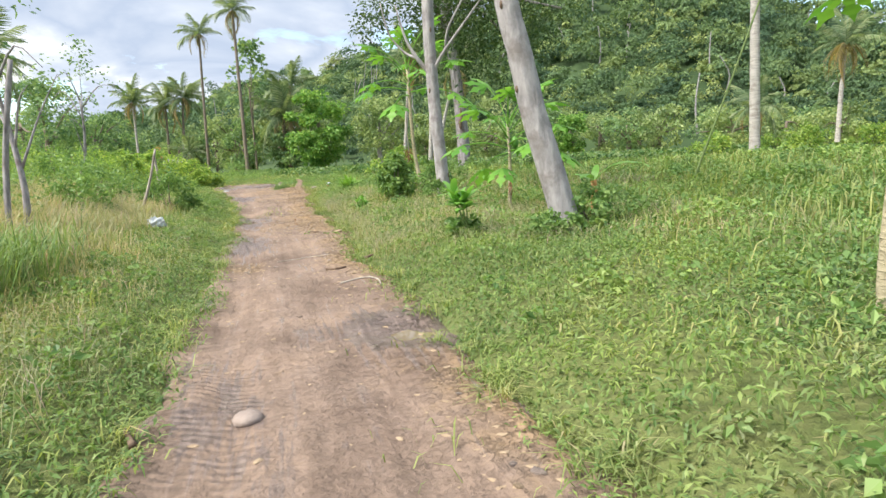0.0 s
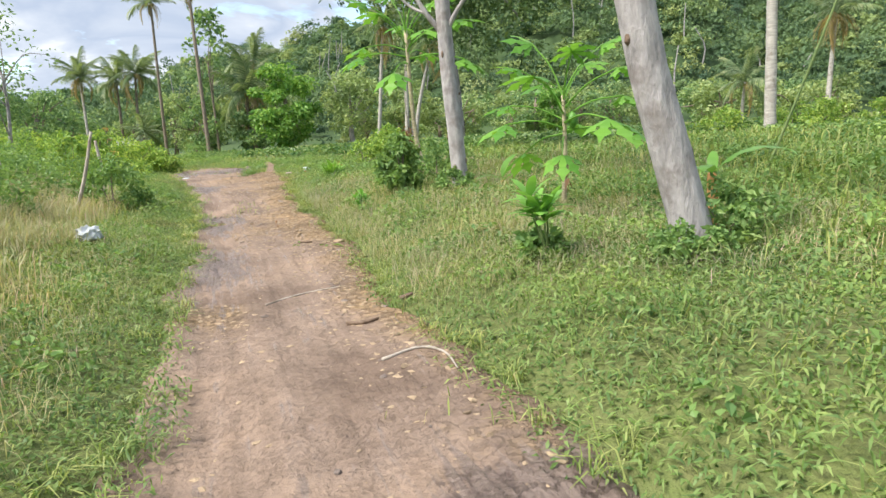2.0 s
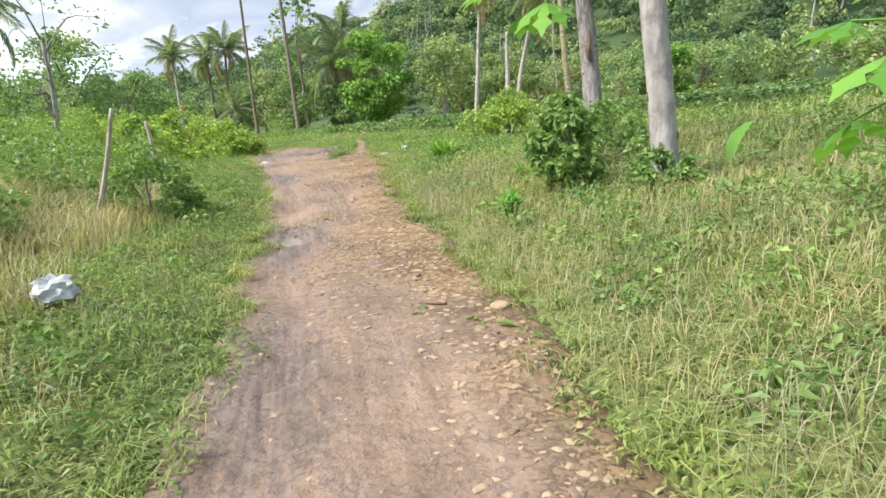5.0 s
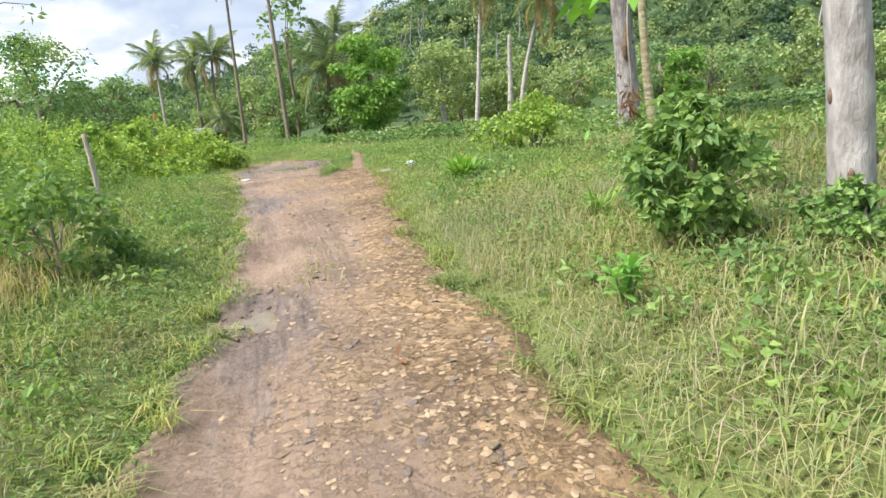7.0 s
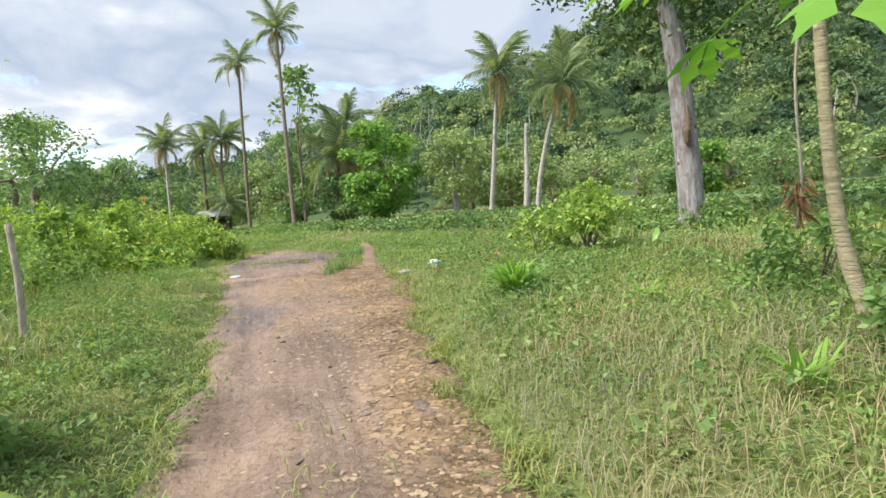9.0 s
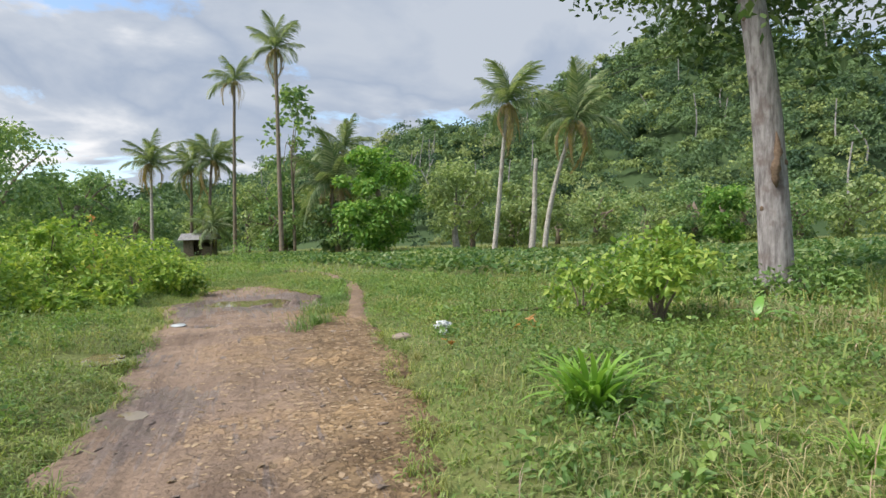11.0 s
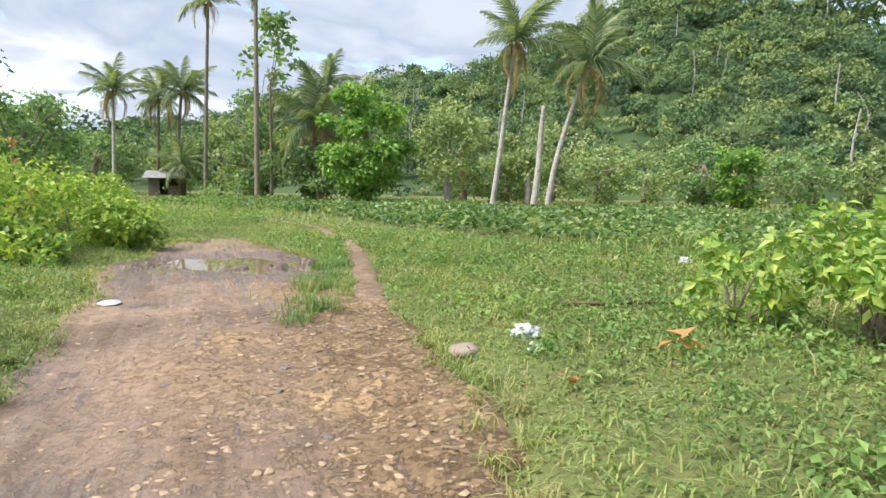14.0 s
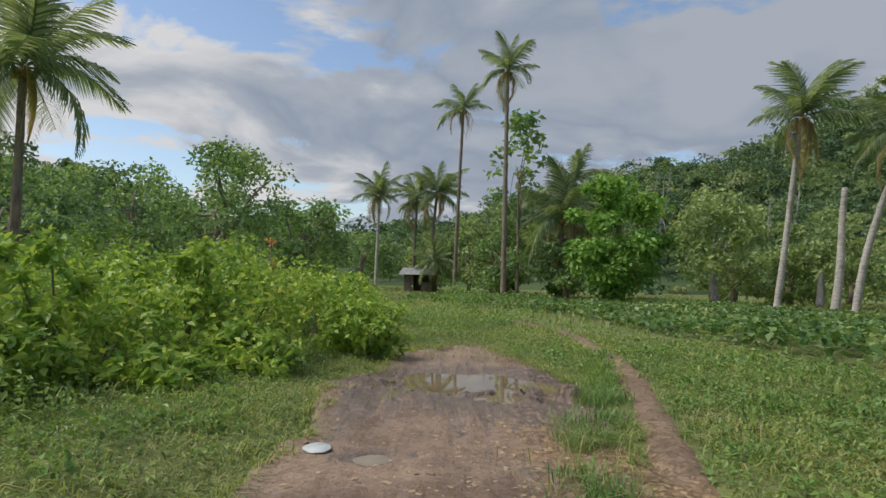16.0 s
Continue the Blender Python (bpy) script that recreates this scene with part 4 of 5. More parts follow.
def coconut_palm(x, y, crown_at, label, size=1.0, fronds=18, old=2, seed=1, radius=0.14, bow=0.0, base=None, bark=None):
    """A coconut palm whose crown sits at the given place."""
    rng = np.random.default_rng(seed)
    z = float(ground_z(np.array(x), np.array(y))) if base is None else base
    t = thing("coconut_palm", x, y, z - 0.05, label, "palm tree", "coconut palms in the valley")
    top = np.array(crown_at) - (x, y, z)
    spine = smooth_line([(0, 0, 0), (top[0] * 0.25 + bow, top[1] * 0.3, top[2] * 0.33), (top[0] * 0.6 + bow * 0.8, top[1] * 0.65, top[2] * 0.68), top], 24)
    r = np.linspace(radius, radius * 0.62, 24) * (1 + 0.05 * (np.arange(24) % 2))
    r[0] *= 1.45
    link("trunk", mesh_of("trunk", *tube(spine, r, 9, 0.03, seed), bark or BARK_PALM), t, "ringed grey trunk")
    for n in range(fronds):
        turn = n * 137.5 + rng.uniform(-26, 26)
        lift = 72 - 118 * (n / fronds) + rng.uniform(-15, 15)
        s = size * rng.uniform(0.72, 1.15)
        m = Matrix.Translation(Vector(top)) @ pose(0, 0, 0, 0, 0, turn) @ pose(0, 0, 0, 0, -lift, 0) @ Matrix.Diagonal((s, s, s, 1))
        link("frond", (FRONDS_OLD[0] if n >= fronds - old else FRONDS[int(np.clip(4 * n / fronds + rng.uniform(-1.2, 1.2), 0, 3))]), t, "yellowed hanging frond" if n >= fronds - old else "", m)
    for n in range(5):
        a = n * 1.26
        link("nut", NUT_MESH, t, "", pose(top[0] + 0.2 * math.cos(a), top[1] + 0.2 * math.sin(a), top[2] - 0.18, 0, 20, 57 * a) @ Matrix.Diagonal((size, size, size, 1)))
    return t


def dead_stub(x, y, top, radius, label, seed=3, mat=BARK_PALM):
    z = float(ground_z(np.array(x), np.array(y)))
    t = thing("dead_palm_trunk", x, y, z - 0.05, label, "tree trunk")
    d = np.array(top) - (x, y, z)
    link("trunk", mesh_of("trunk", *tube(smooth_line([(0, 0, 0), d * 0.4 + (0.05, 0, 0), d * 0.75, d], 16), np.linspace(radius * 1.2, radius * 0.7, 16), 9, 0.05, seed), mat), t)
    return t


coconut_palm(-24.0, 54.0, (-24.0, 54.2, 14.4), "very tall slender coconut palm with a ragged crown", 0.85, 18, 3, 5, 0.17, bark=BARK_BROWN)
coconut_palm(-29.6, 57.4, (-29.2, 57.6, 13.4), "tall slender coconut palm beside another one", 0.80, 15, 4, 6, 0.15, bark=BARK_BROWN)
coconut_palm(-38.0, 59.0, (-38.1, 59.4, 7.8), "coconut palm with yellowing lower fronds", 0.95, 20, 5, 7, 0.15)
coconut_palm(-34.6, 61.5, (-34.2, 62.0, 8.2), "coconut palm with drooping brown fronds", 1.05, 22, 5, 8, 0.16, bark=BARK_BROWN)
coconut_palm(-36.8, 62.5, (-36.6, 62.6, 7.6), "coconut palm half hidden behind another one", 1.0, 18, 3, 18, 0.15, bark=BARK_BROWN)
coconut_palm(-22.2, 58.5, (-22.0, 58.6, 5.4), "low coconut palm with long drooping fronds", 1.3, 20, 4, 19, 0.16, bark=BARK_BROWN)
coconut_palm(-32.6, 58.8, (-32.4, 58.9, 2.6), "young coconut palm beside the hut", 0.8, 14, 1, 20, 0.12, bark=BARK_BROWN)
coconut_palm(-9.0, 51.0, (-8.0, 51.3, 8.9), "leaning coconut palm at the field's far edge", 1.0, 20, 5, 9, 0.15, 0.1)
coconut_palm(-6.1, 50.8, (-4.2, 50.9, 7.6), "leaning coconut palm with a full crown", 1.1, 22, 5, 10, 0.16, -0.1)
dead_stub(-6.8, 50.8, (-6.4, 50.8, 5.6), 0.16, "bare grey palm trunk without a crown")
coconut_palm(-25.5, 70.0, (-25.5, 70.0, 9.6), "dark coconut palm above the far trees", 1.2, 16, 2, 11, 0.18)
coconut_palm(-23.3, 26.8, (-23.3, 26.9, 6.5), "coconut palm with wide arching fronds over the shrubs", 1.0, 20, 2, 12, 0.13, 0.1, bark=BARK_BROWN)
coconut_palm(24.8, 53.7, (25.2, 54.0, 7.6), "coconut palm with drooping straw-coloured fronds", 1.05, 20, 9, 13, 0.2)
coconut_palm(11.0, 29.6, (10.8, 29.8, 12.5), "tall coconut palm with a straight pale trunk", 1.0, 16, 2, 14, 0.22)
coconut_palm(18.0, 52.0, (18.2, 52.0, 3.2), "young coconut palm at the woods' edge", 0.9, 16, 2, 15, 0.14)

# The pale leaning trunk, the straight pale trunk, and the grey tree with a hollow.
def near_tree(name, x, y, line_points, r0, r1, label, bark, crown_at, crown, seed, mat, scars=6, clumps=22, per=120):
    z = float(ground_z(np.array(x), np.array(y))) - 0.08
    t = thing(name, x, y, z, label, "tree")
    pts = smooth_line(np.array(line_points) - (x, y, z), 40)
    r = np.linspace(r0, r1, 40)
    r[:5] *= np.linspace(1.28, 1.0, 5)
    trunk = link("trunk", mesh_of("trunk", *tube(pts, r, 20, 0.025, seed), bark), t)
    rng = np.random.default_rng(seed)
    for n in range(scars):
        i = int(rng.integers(3, 30)); a = rng.uniform(0, 6.28)
        c = pts[i] + r[i] * 0.93 * np.array((math.cos(a), math.sin(a), 0))
        v, f = tube([c - (0, 0, 0.05), c - (0, 0, 0.02), c + (0, 0, 0.03), c + (0, 0, 0.06)], [0.01, r0 * 0.16, r0 * 0.15, 0.01], 7, 0.1, n)
        link("knot", mesh_of("knot", v, f, WOOD_DARK), trunk, "dark branch scar")
    cs, rs = [], []
    for n in range(clumps):
        c = np.array(crown_at) - (x, y, z) + rng.normal(size=3) * (crown * 0.5, crown * 0.5, crown * 0.3)
        cs.append(c); rs.append(crown * rng.uniform(0.16, 0.3))
    for n in range(5):
        c = cs[n * 3]
        s = pts[39 - 3 * n]
        link("limb", mesh_of("limb", *tube(smooth_line([s, (s + c) / 2 + (0, 0, 0.4), c], 8), np.linspace(r1 * 0.55, 0.03, 8), 8, 0.04, n), bark), t)
    link("crown", mesh_of("crown", *leaf_ball(cs, rs, per, 0.17, 0.09, rng), mat, False), t)
    return t


near_tree("leaning_tree", 2.12, 9.15, [(2.14, 9.15, 0.1), (2.10, 9.15, 0.39), (1.92, 9.16, 1.08), (1.74, 9.17, 1.75), (1.60, 9.18, 2.45), (1.44, 9.2, 3.2), (1.3, 9.3, 4.6), (1.3, 9.5, 6.5)], 0.182, 0.135, "pale smooth-barked tree leaning over the verge", BARK_PALE, (1.6, 9.9, 8.4), 2.6, 31, TREE_BRIGHT, 10)
slender = near_tree("slender_pale_tree", -0.30, 14.75, [(-0.30, 14.75, 0.1), (-0.31, 14.75, 0.5), (-0.35, 14.75, 1.3), (-0.42, 14.76, 2.5), (-0.44, 14.76, 4.5), (-0.3, 14.9, 7.0)], 0.152, 0.12, "straight pale tree trunk standing in weeds", BARK_PALE, (-0.2, 15.0, 9.0), 2.4, 32, TREE_BRIGHT, 8)
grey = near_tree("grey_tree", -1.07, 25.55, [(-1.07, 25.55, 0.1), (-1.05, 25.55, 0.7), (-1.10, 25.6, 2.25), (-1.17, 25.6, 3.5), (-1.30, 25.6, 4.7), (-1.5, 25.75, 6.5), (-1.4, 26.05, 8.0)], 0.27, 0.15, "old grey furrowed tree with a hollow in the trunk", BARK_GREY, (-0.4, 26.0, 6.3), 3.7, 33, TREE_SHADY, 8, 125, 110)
for n, limb_ in enumerate([[(-0.12, 0, 2.75), (-0.42, -0.05, 3.15), (-0.66, -0.05, 3.6), (-0.85, 0, 4.3)], [(-0.12, 0, 2.8), (0.14, -0.1, 3.2), (0.62, -0.2, 3.75), (1.25, -0.2, 4.5)], [(0.2, -0.1, 3.25), (0.3, -0.2, 3.7), (0.7, -0.2, 4.4), (0.8, -0.2, 5.0)], [(-0.42, -0.05, 3.15), (-0.75, 0.1, 3.35), (-1.05, 0.1, 3.75), (-1.2, 0.1, 4.4)]]):
    link("limb", mesh_of("limb", *tube(smooth_line(limb_, 14), np.linspace((0.06, 0.05, 0.03, 0.03)[n], 0.014, 14), 7, 0.05, n), BARK_PALE), slender, "bare pale forked limb")
hollow_v, hollow_f = tube(smooth_line([(-0.03, -0.20, 1.85), (-0.05, -0.22, 2.1), (0.0, -0.21, 2.4), (-0.02, -0.185, 2.7)], 12), [0.005, 0.03, 0.055, 0.04, 0.07, 0.06, 0.035, 0.055, 0.04, 0.03, 0.02, 0.005], 9, 0.3, 4)
link("hollow", mesh_of("hollow", hollow_v, hollow_f, WOOD_DARK), grey, "dark rotten hollow")
for n in range(7):
    a = n * 0.9
    link("root", mesh_of("root", *tube(smooth_line([(0.2 * math.cos(a), 0.2 * math.sin(a), 0.42), (0.42 * math.cos(a), 0.42 * math.sin(a), 0.15), (0.8 * math.cos(a), 0.8 * math.sin(a), 0.0)], 7), np.linspace(0.12, 0.03, 7), 7, 0.08, n), BARK_GREY), grey)


def papaya_leaf(seed):
    """A lobed leaf on its long stalk."""
    rng = np.random.default_rng(seed)
    stalk = smooth_line([(0, 0, 0), (0.36, 0, 0.10), (0.74, 0, 0.08)], 7)
    parts = [tube(stalk, np.linspace(0.012, 0.008, 7), 4)]
    tip = stalk[-1]
    for a, s in ((0, 1.0), (42, 0.92), (-42, 0.92), (86, 0.74), (-86, 0.74), (128, 0.5), (-128, 0.5)):
        b = radians(a + rng.uniform(-6, 6))
        d, w = np.array((math.cos(b), math.sin(b), -0.22)), np.array((-math.sin(b), math.cos(b), 0))
        L = 0.36 * s
        cut = ((0.18, 0.028, 0), (0.38, 0.05, -0.01), (0.52, 0.035, -0.02), (0.66, 0.085, -0.03), (0.80, 0.035, -0.06), (1.0, 0.0, -0.11))
        v, f = [tip - w * 0.006, tip + w * 0.006], []
        for u, half, dz in cut:
            c = tip + d * L * u + (0, 0, dz * s)
            v += [c - w * half * s - (0, 0, half * 0.3), c + w * (half * s + 0.002) - (0, 0, half * 0.3)]
        f = [(2 * i, 2 * i + 1, 2 * i + 3, 2 * i + 2) for i in range(len(cut))]
        parts.append((np.array(v), np.array(f)))
    return mesh_of("leaf", *merge(parts), PAPAYA, False)


PAPAYA_LEAVES = [papaya_leaf(n) for n in range(3)]


def papaya_tree(x, y, spine, radius, label, leaves=13, size=1.0, seed=1, fruit=False, dead=False):
    rng = np.random.default_rng(seed)
    z = float(ground_z(np.array(x), np.array(y))) - 0.05
    t = thing("papaya_tree", x, y, z, label, "papaya tree", "papaya trees by the road")
    pts = smooth_line(np.array(spine) - (x, y, z), 22)
    link("trunk", mesh_of("trunk", *tube(pts, np.linspace(radius, radius * 0.55, 22) * (1 + 0.06 * (np.arange(22) % 2)), 9, 0.02, seed), BARK_PAPAYA), t, "ringed slender trunk")
    top = pts[-1]
    for n in range(leaves):
        lift = 50 - 75 * n / leaves + rng.uniform(-8, 8)
        s = size * rng.uniform(0.8, 1.15)
        m = Matrix.Translation(Vector(top - (0, 0, 0.03 * n * size))) @ pose(0, 0, 0, 0, 0, n * 137.5) @ pose(0, 0, 0, 0, -lift, 0) @ Matrix.Diagonal((s, s, s, 1))
        link("leaf", PAPAYA_LEAVES[n % 3], t, "", m)
    if fruit:
        v, f = tube(smooth_line([(0, 0, 0), (0, 0, -0.06), (0, 0, -0.15), (0, 0, -0.22)], 7), [0.012, 0.04, 0.06, 0.068, 0.062, 0.04, 0.01], 8)
        link("fruit", mesh_of("fruit", v, f, FRUIT), t, "round green fruit", pose(top[0] + 0.11, top[1] - 0.05, top[2] - 0.22))
    if dead:
        v, f = leaves_at(np.array([(pts[3][0] + 0.07, pts[3][1] - 0.05, 0.42 + 0.03 * k) for k in range(7)]), 0.20, 0.045, 0.1, np.random.default_rng(5), outward=np.tile((0.1, -0.2, -1.2), (7, 1)))
        link("dead_leaf", mesh_of("dead_leaf", v, f, DRY, False), t, "brown withered leaf hanging down")
    return t


papaya_tree(1.27, 12.0, [(1.27, 12.0, 0.05), (1.27, 12.0, 0.3), (1.30, 12.0, 1.0), (1.29, 12.0, 1.72)], 0.042, "young papaya tree with a wide crown of lobed leaves", 16, 1.18, 3, True, True)
papaya_tree(-1.2, 17.15, [(-1.17, 17.1, 0.05), (-1.2, 17.13, 0.3), (-1.36, 17.2, 1.0), (-1.43, 17.22, 1.9), (-1.46, 17.24, 3.45)], 0.066, "papaya tree with a bowed pale trunk", 16, 1.5, 4)
papaya_tree(3.84, 5.07, [(3.84, 5.07, 0.1), (3.82, 5.07, 0.5), (3.84, 5.05, 1.2), (3.9, 5.0, 2.4)], 0.045, "thin papaya stem at the verge", 8, 0.9, 8)
# dry hanging vines at the bowed papaya
vine = thing("hanging_vine", -1.62, 17.3, 0.9, "dry brown vine and dead leaves hanging beside the trunk", "vine")
link("stem", mesh_of("stem", *tube(smooth_line([(0.10, 0, 1.9), (0.03, 0, 1.2), (0.05, 0, 0.5), (0.0, 0, 0.15)], 14), np.full(14, 0.012), 5), WOOD_GREY), vine)
vr = np.random.default_rng(12)
link("dead_leaves", mesh_of("dead_leaves", *leaves_at(vr.normal(size=(60, 3)) * (0.03, 0.03, 0.12) + (0.02, 0, 0.42), 0.14, 0.028, 0.0, vr, outward=np.tile((0, 0, -1.3), (60, 1))), DRY, False), vine, "brown dead leaves")


def banana_leaf(L, W, seed, droop=0.6):
    u = np.linspace(0, 1, 13)
    c = np.stack([L * u * (1 - 0.15 * droop * u), 0 * u, L * (0.62 * u - droop * u * u)], 1)
    half = W / 2 * np.sin(np.pi * np.clip(u * 0.93 + 0.05, 0, 1)) ** 0.6 * hump(0.0, 0.28, u) + 0.012
    rng = np.random.default_rng(seed)
    v = []
    for p, h in zip(c, half):
        v += [p + (0, -h, 0.05 * rng.normal() * W - 0.12 * h), p + (0, 0, 0.0), p + (0, h, 0.05 * rng.normal() * W - 0.12 * h)]
    f = []
    for i in range(12):
        f += [(3 * i, 3 * i + 1, 3 * i + 4, 3 * i + 3), (3 * i + 1, 3 * i + 2, 3 * i + 5, 3 * i + 4)]
    return mesh_of("leaf", np.array(v), np.array(f), BANANA)


BANANA_LEAVES = [banana_leaf(1.0, 0.27, 1, 0.75), banana_leaf(0.8, 0.24, 2, 0.45)]


def banana_plant(x, y, stem, leaves, label, seed=1, size=1.0):
    z = float(ground_z(np.array(x), np.array(y))) - 0.03
    t = thing("banana_plant", x, y, z, label, "banana plant", "young banana plants")
    link("stem", mesh_of("stem", *tube(smooth_line([(0, 0, 0), (0.01, 0, stem * 0.5), (0, 0.01, stem)], 8), np.linspace(0.07, 0.04, 8) * size, 10, 0.04, seed), ORANGE), t, "stem wrapped in withered orange sheaths")
    for n, (turn, lift, s) in enumerate(leaves):
        link("leaf", BANANA_LEAVES[n % 2], t, "", Matrix.Translation((0, 0, stem * 0.95)) @ pose(0, 0, 0, 0, 0, turn) @ pose(0, 0, 0, 0, -lift, 0) @ Matrix.Diagonal((s, s, s, 1)))
    return t


banana_plant(2.55, 10.04, 0.62, [(-12, 24, 0.85), (160, 10, 0.45), (-120, 20, 0.45), (70, 40, 0.4)], "young banana plant beside the leaning tree")
banana_plant(0.45, 15.3, 0.14, [(35, 62, 0.66), (-30, 12, 0.6), (190, 12, 0.6)], "banana sucker with an upright yellow-green leaf", 2)
banana_plant(-2.1, 22.6, 0.15, [(-20, 12, 0.5), (60, 40, 0.4), (160, 20, 0.35)], "small banana sucker under the shrub", 3, 0.6)


def shrub(name, x, y, height, crown, label, mat=SHRUB, seed=1, leaf=0.09, clumps=26, per=70, group="", stems=6, squash=1.1, category="shrub", low=0.15):
    """A shrub of several stems with leafy shoots."""
    rng = np.random.default_rng(seed)
    z = float(ground_z(np.array(x), np.array(y)))
    t = thing(name, x, y, z - 0.03, label, category, group)
    cs, rs = [], []
    for n in range(clumps):
        a, h = rng.uniform(0, 6.28), low + (1 - low) * rng.uniform(0, 1) * (1.3 if n % 6 == 0 else 1.0)
        w = crown * math.sqrt(max(0.12, 1 - ((h - 0.45) / 0.62) ** 2)) * math.sqrt(rng.uniform(0.05, 1))
        cs.append((w * math.cos(a), w * math.sin(a), height * h * rng.uniform(0.85, 1.02)))
        rs.append(crown * rng.uniform(0.12, 0.26))
    for n in range(stems):
        c = np.array(cs[n])
        link("stem", mesh_of("stem", *tube(smooth_line([(0.06 * math.cos(n), 0.06 * math.sin(n), 0), c * (0.35, 0.35, 0.5), c], 7), np.linspace(0.022, 0.006, 7) * (0.6 + height * 0.4), 5), BARK_BROWN), t)
    link("foliage", mesh_of("foliage", *leaf_ball(cs, rs, per, leaf, leaf * 0.58, rng, squash), mat, False), t)
    return t


shrub("leafy_weed_bush", -1.37, 14.77, 1.0, 0.42, "waist-high bush with large pointed green leaves", WEED, 41, 0.095, 44, 56)
shrub("roadside_shrub", -3.1, 23.1, 1.05, 0.85, "leafy shrub with bare dark stems at the base", SHRUB, 42, 0.105, 44, 46, stems=12, low=0.42)
shrub("roadside_shrub", -4.0, 23.6, 0.75, 0.5, "low green shrub beside a taller one", SHRUB, 43, 0.11, 16, 36)
shrub("roadside_shrub", 0.7, 9.15, 0.24, 0.3, "low leafy weed bush by the verge", WEED, 44, 0.10, 12, 40)
shrub("creeper_mound", 2.05, 8.85, 0.32, 0.4, "low dark creepers in front of the leaning tree", WEED, 51, 0.07, 16, 60)
shrub("creeper_mound", 2.45, 9.35, 0.5, 0.45, "dark creepers round the foot of the tree", WEED, 45, 0.08, 16, 60)
shrub("creeper_mound", -0.38, 14.35, 0.45, 0.4, "weeds round the foot of the pale trunk", WEED, 52, 0.075, 18, 60)
shrub("creeper_mound", -0.9, 16.4, 0.75, 0.6, "mound of creepers and weeds", WEED, 46, 0.09, 18, 60)
shrub("creeper_mound", -0.6, 25.05, 0.6, 0.6, "dark creepers round the foot of the grey tree", WEED, 48, 0.10, 20, 50)
shrub("creeper_mound", -1.8, 25.25, 0.4, 0.5, "low creepers round the foot of the grey tree", WEED, 49, 0.10, 16, 50)
shrub("withered_shrub", -15.6, 28.0, 1.75, 0.35, "small shrub with withered orange-red leaves", ORANGE, 50, 0.10, 10, 16)
shrub("creeper_mound", -0.9, 19.0, 0.7, 0.7, "mound of creepers and weeds", WEED, 47, 0.09, 18, 60)
for n, (x, y, h, c) in enumerate([(-14.3, 24.2, 1.6, 1.2), (-15.4, 22.9, 1.9, 1.3), (-14.6, 26.6, 1.4, 1.3), (-13.3, 25.6, 0.7, 0.8), (-13.6, 22.6, 0.8, 0.9), (-13.5, 28.0, 0.7, 0.8), (-12.9, 24.0, 0.45, 0.6), (-16.5, 26.0, 1.6, 1.5), (-15.4, 29.0, 1.2, 1.3), (-17.8, 29.2, 1.5, 1.5), (-19.0, 25.0, 1.9, 1.7), (-18.2, 22.6, 2.0, 1.6), (-16.9, 32.0, 1.1, 1.3), (-20.0, 31.5, 1.4, 1.6), (-21.5, 28.0, 1.7, 1.7), (-20.0, 34.8, 1.2, 1.5), (-16.2, 20.6, 1.5, 1.3), (-23.5, 33.5, 1.6, 1.8), (-24, 37.5, 1.5, 1.8)]):
    shrub("bank_shrub", x, y, h * (0.72 + 0.2 * (n % 3)), c, "bright green shrub of the overgrown bank", SHRUB, 60 + n, 0.125, 56, 36, "shrubs on the overgrown bank")
for n in range(14):
    x, y = -13.9 - 0.55 * n + 1.3 * math.sin(n * 2.4), 22.2 + 0.75 * n + 1.2 * math.cos(n * 1.9)
    shrub("bank_sapling", x, y, 1.7 + 0.6 * math.sin(n * 3.1) ** 2, 0.45, "slim leafy sapling standing above the shrubs", SHRUB, 220 + n, 0.14, 24, 24, "saplings on the overgrown bank", low=0.3)
for n, (x, y) in enumerate([(12.2, 30.4), (13.8, 31.2), (9.6, 30.8), (17.0, 33.0), (21.0, 36.0)]):
    shrub("field_shrub", x, y, 0.9 + 0.3 * (n % 2), 1.0, "rounded green shrub beside the tall palm", SHRUB, 250 + n, 0.14, 34, 40, "shrubs round the tall palm")
for n, (x, y, h, c) in enumerate([(-7.4, 12.3, 0.95, 0.9), (-8.6, 13.8, 1.15, 1.1), (-6.9, 14.6, 0.9, 0.7), (-9.6, 15.6, 1.2, 1.1), (-10.9, 17.0, 1.3, 1.2), (-8.0, 10.6, 1.0, 1.0), (-10.5, 13.2, 1.3, 1.2), (-13.0, 18.6, 1.5, 1.2)]):
    shrub("verge_shrub", x, y, h, c, "tangled green shrub on the grassy verge", WEED, 80 + n, 0.095, 40, 36, "shrubs on the verge")


def strap_leaf(seed):
    """A long channelled strap leaf that arches over."""
    u = np.linspace(0, 1, 9)
    rng = np.random.default_rng(seed)
    bend = rng.uniform(0.25, 0.8)
    c = np.stack([bend * 0.5 * u * u, 0 * u, 0.58 * u - 0.22 * bend * u ** 3], 1)
    w = 0.021 * (0.55 + 1.1 * u - 1.62 * u ** 3) + 0.001
    v = np.stack([c + np.stack([0 * u, -w, 0.25 * w], 1), c, c + np.stack([0 * u, w, 0.25 * w], 1)], 1).reshape(-1, 3)
    k = np.arange(8)[:, None] * 3
    return mesh_of("leaf", v, np.concatenate([k + (0, 1, 4, 3), k + (1, 2, 5, 4)]), STRAP)


STRAP_LEAVES = [strap_leaf(n) for n in range(5)]


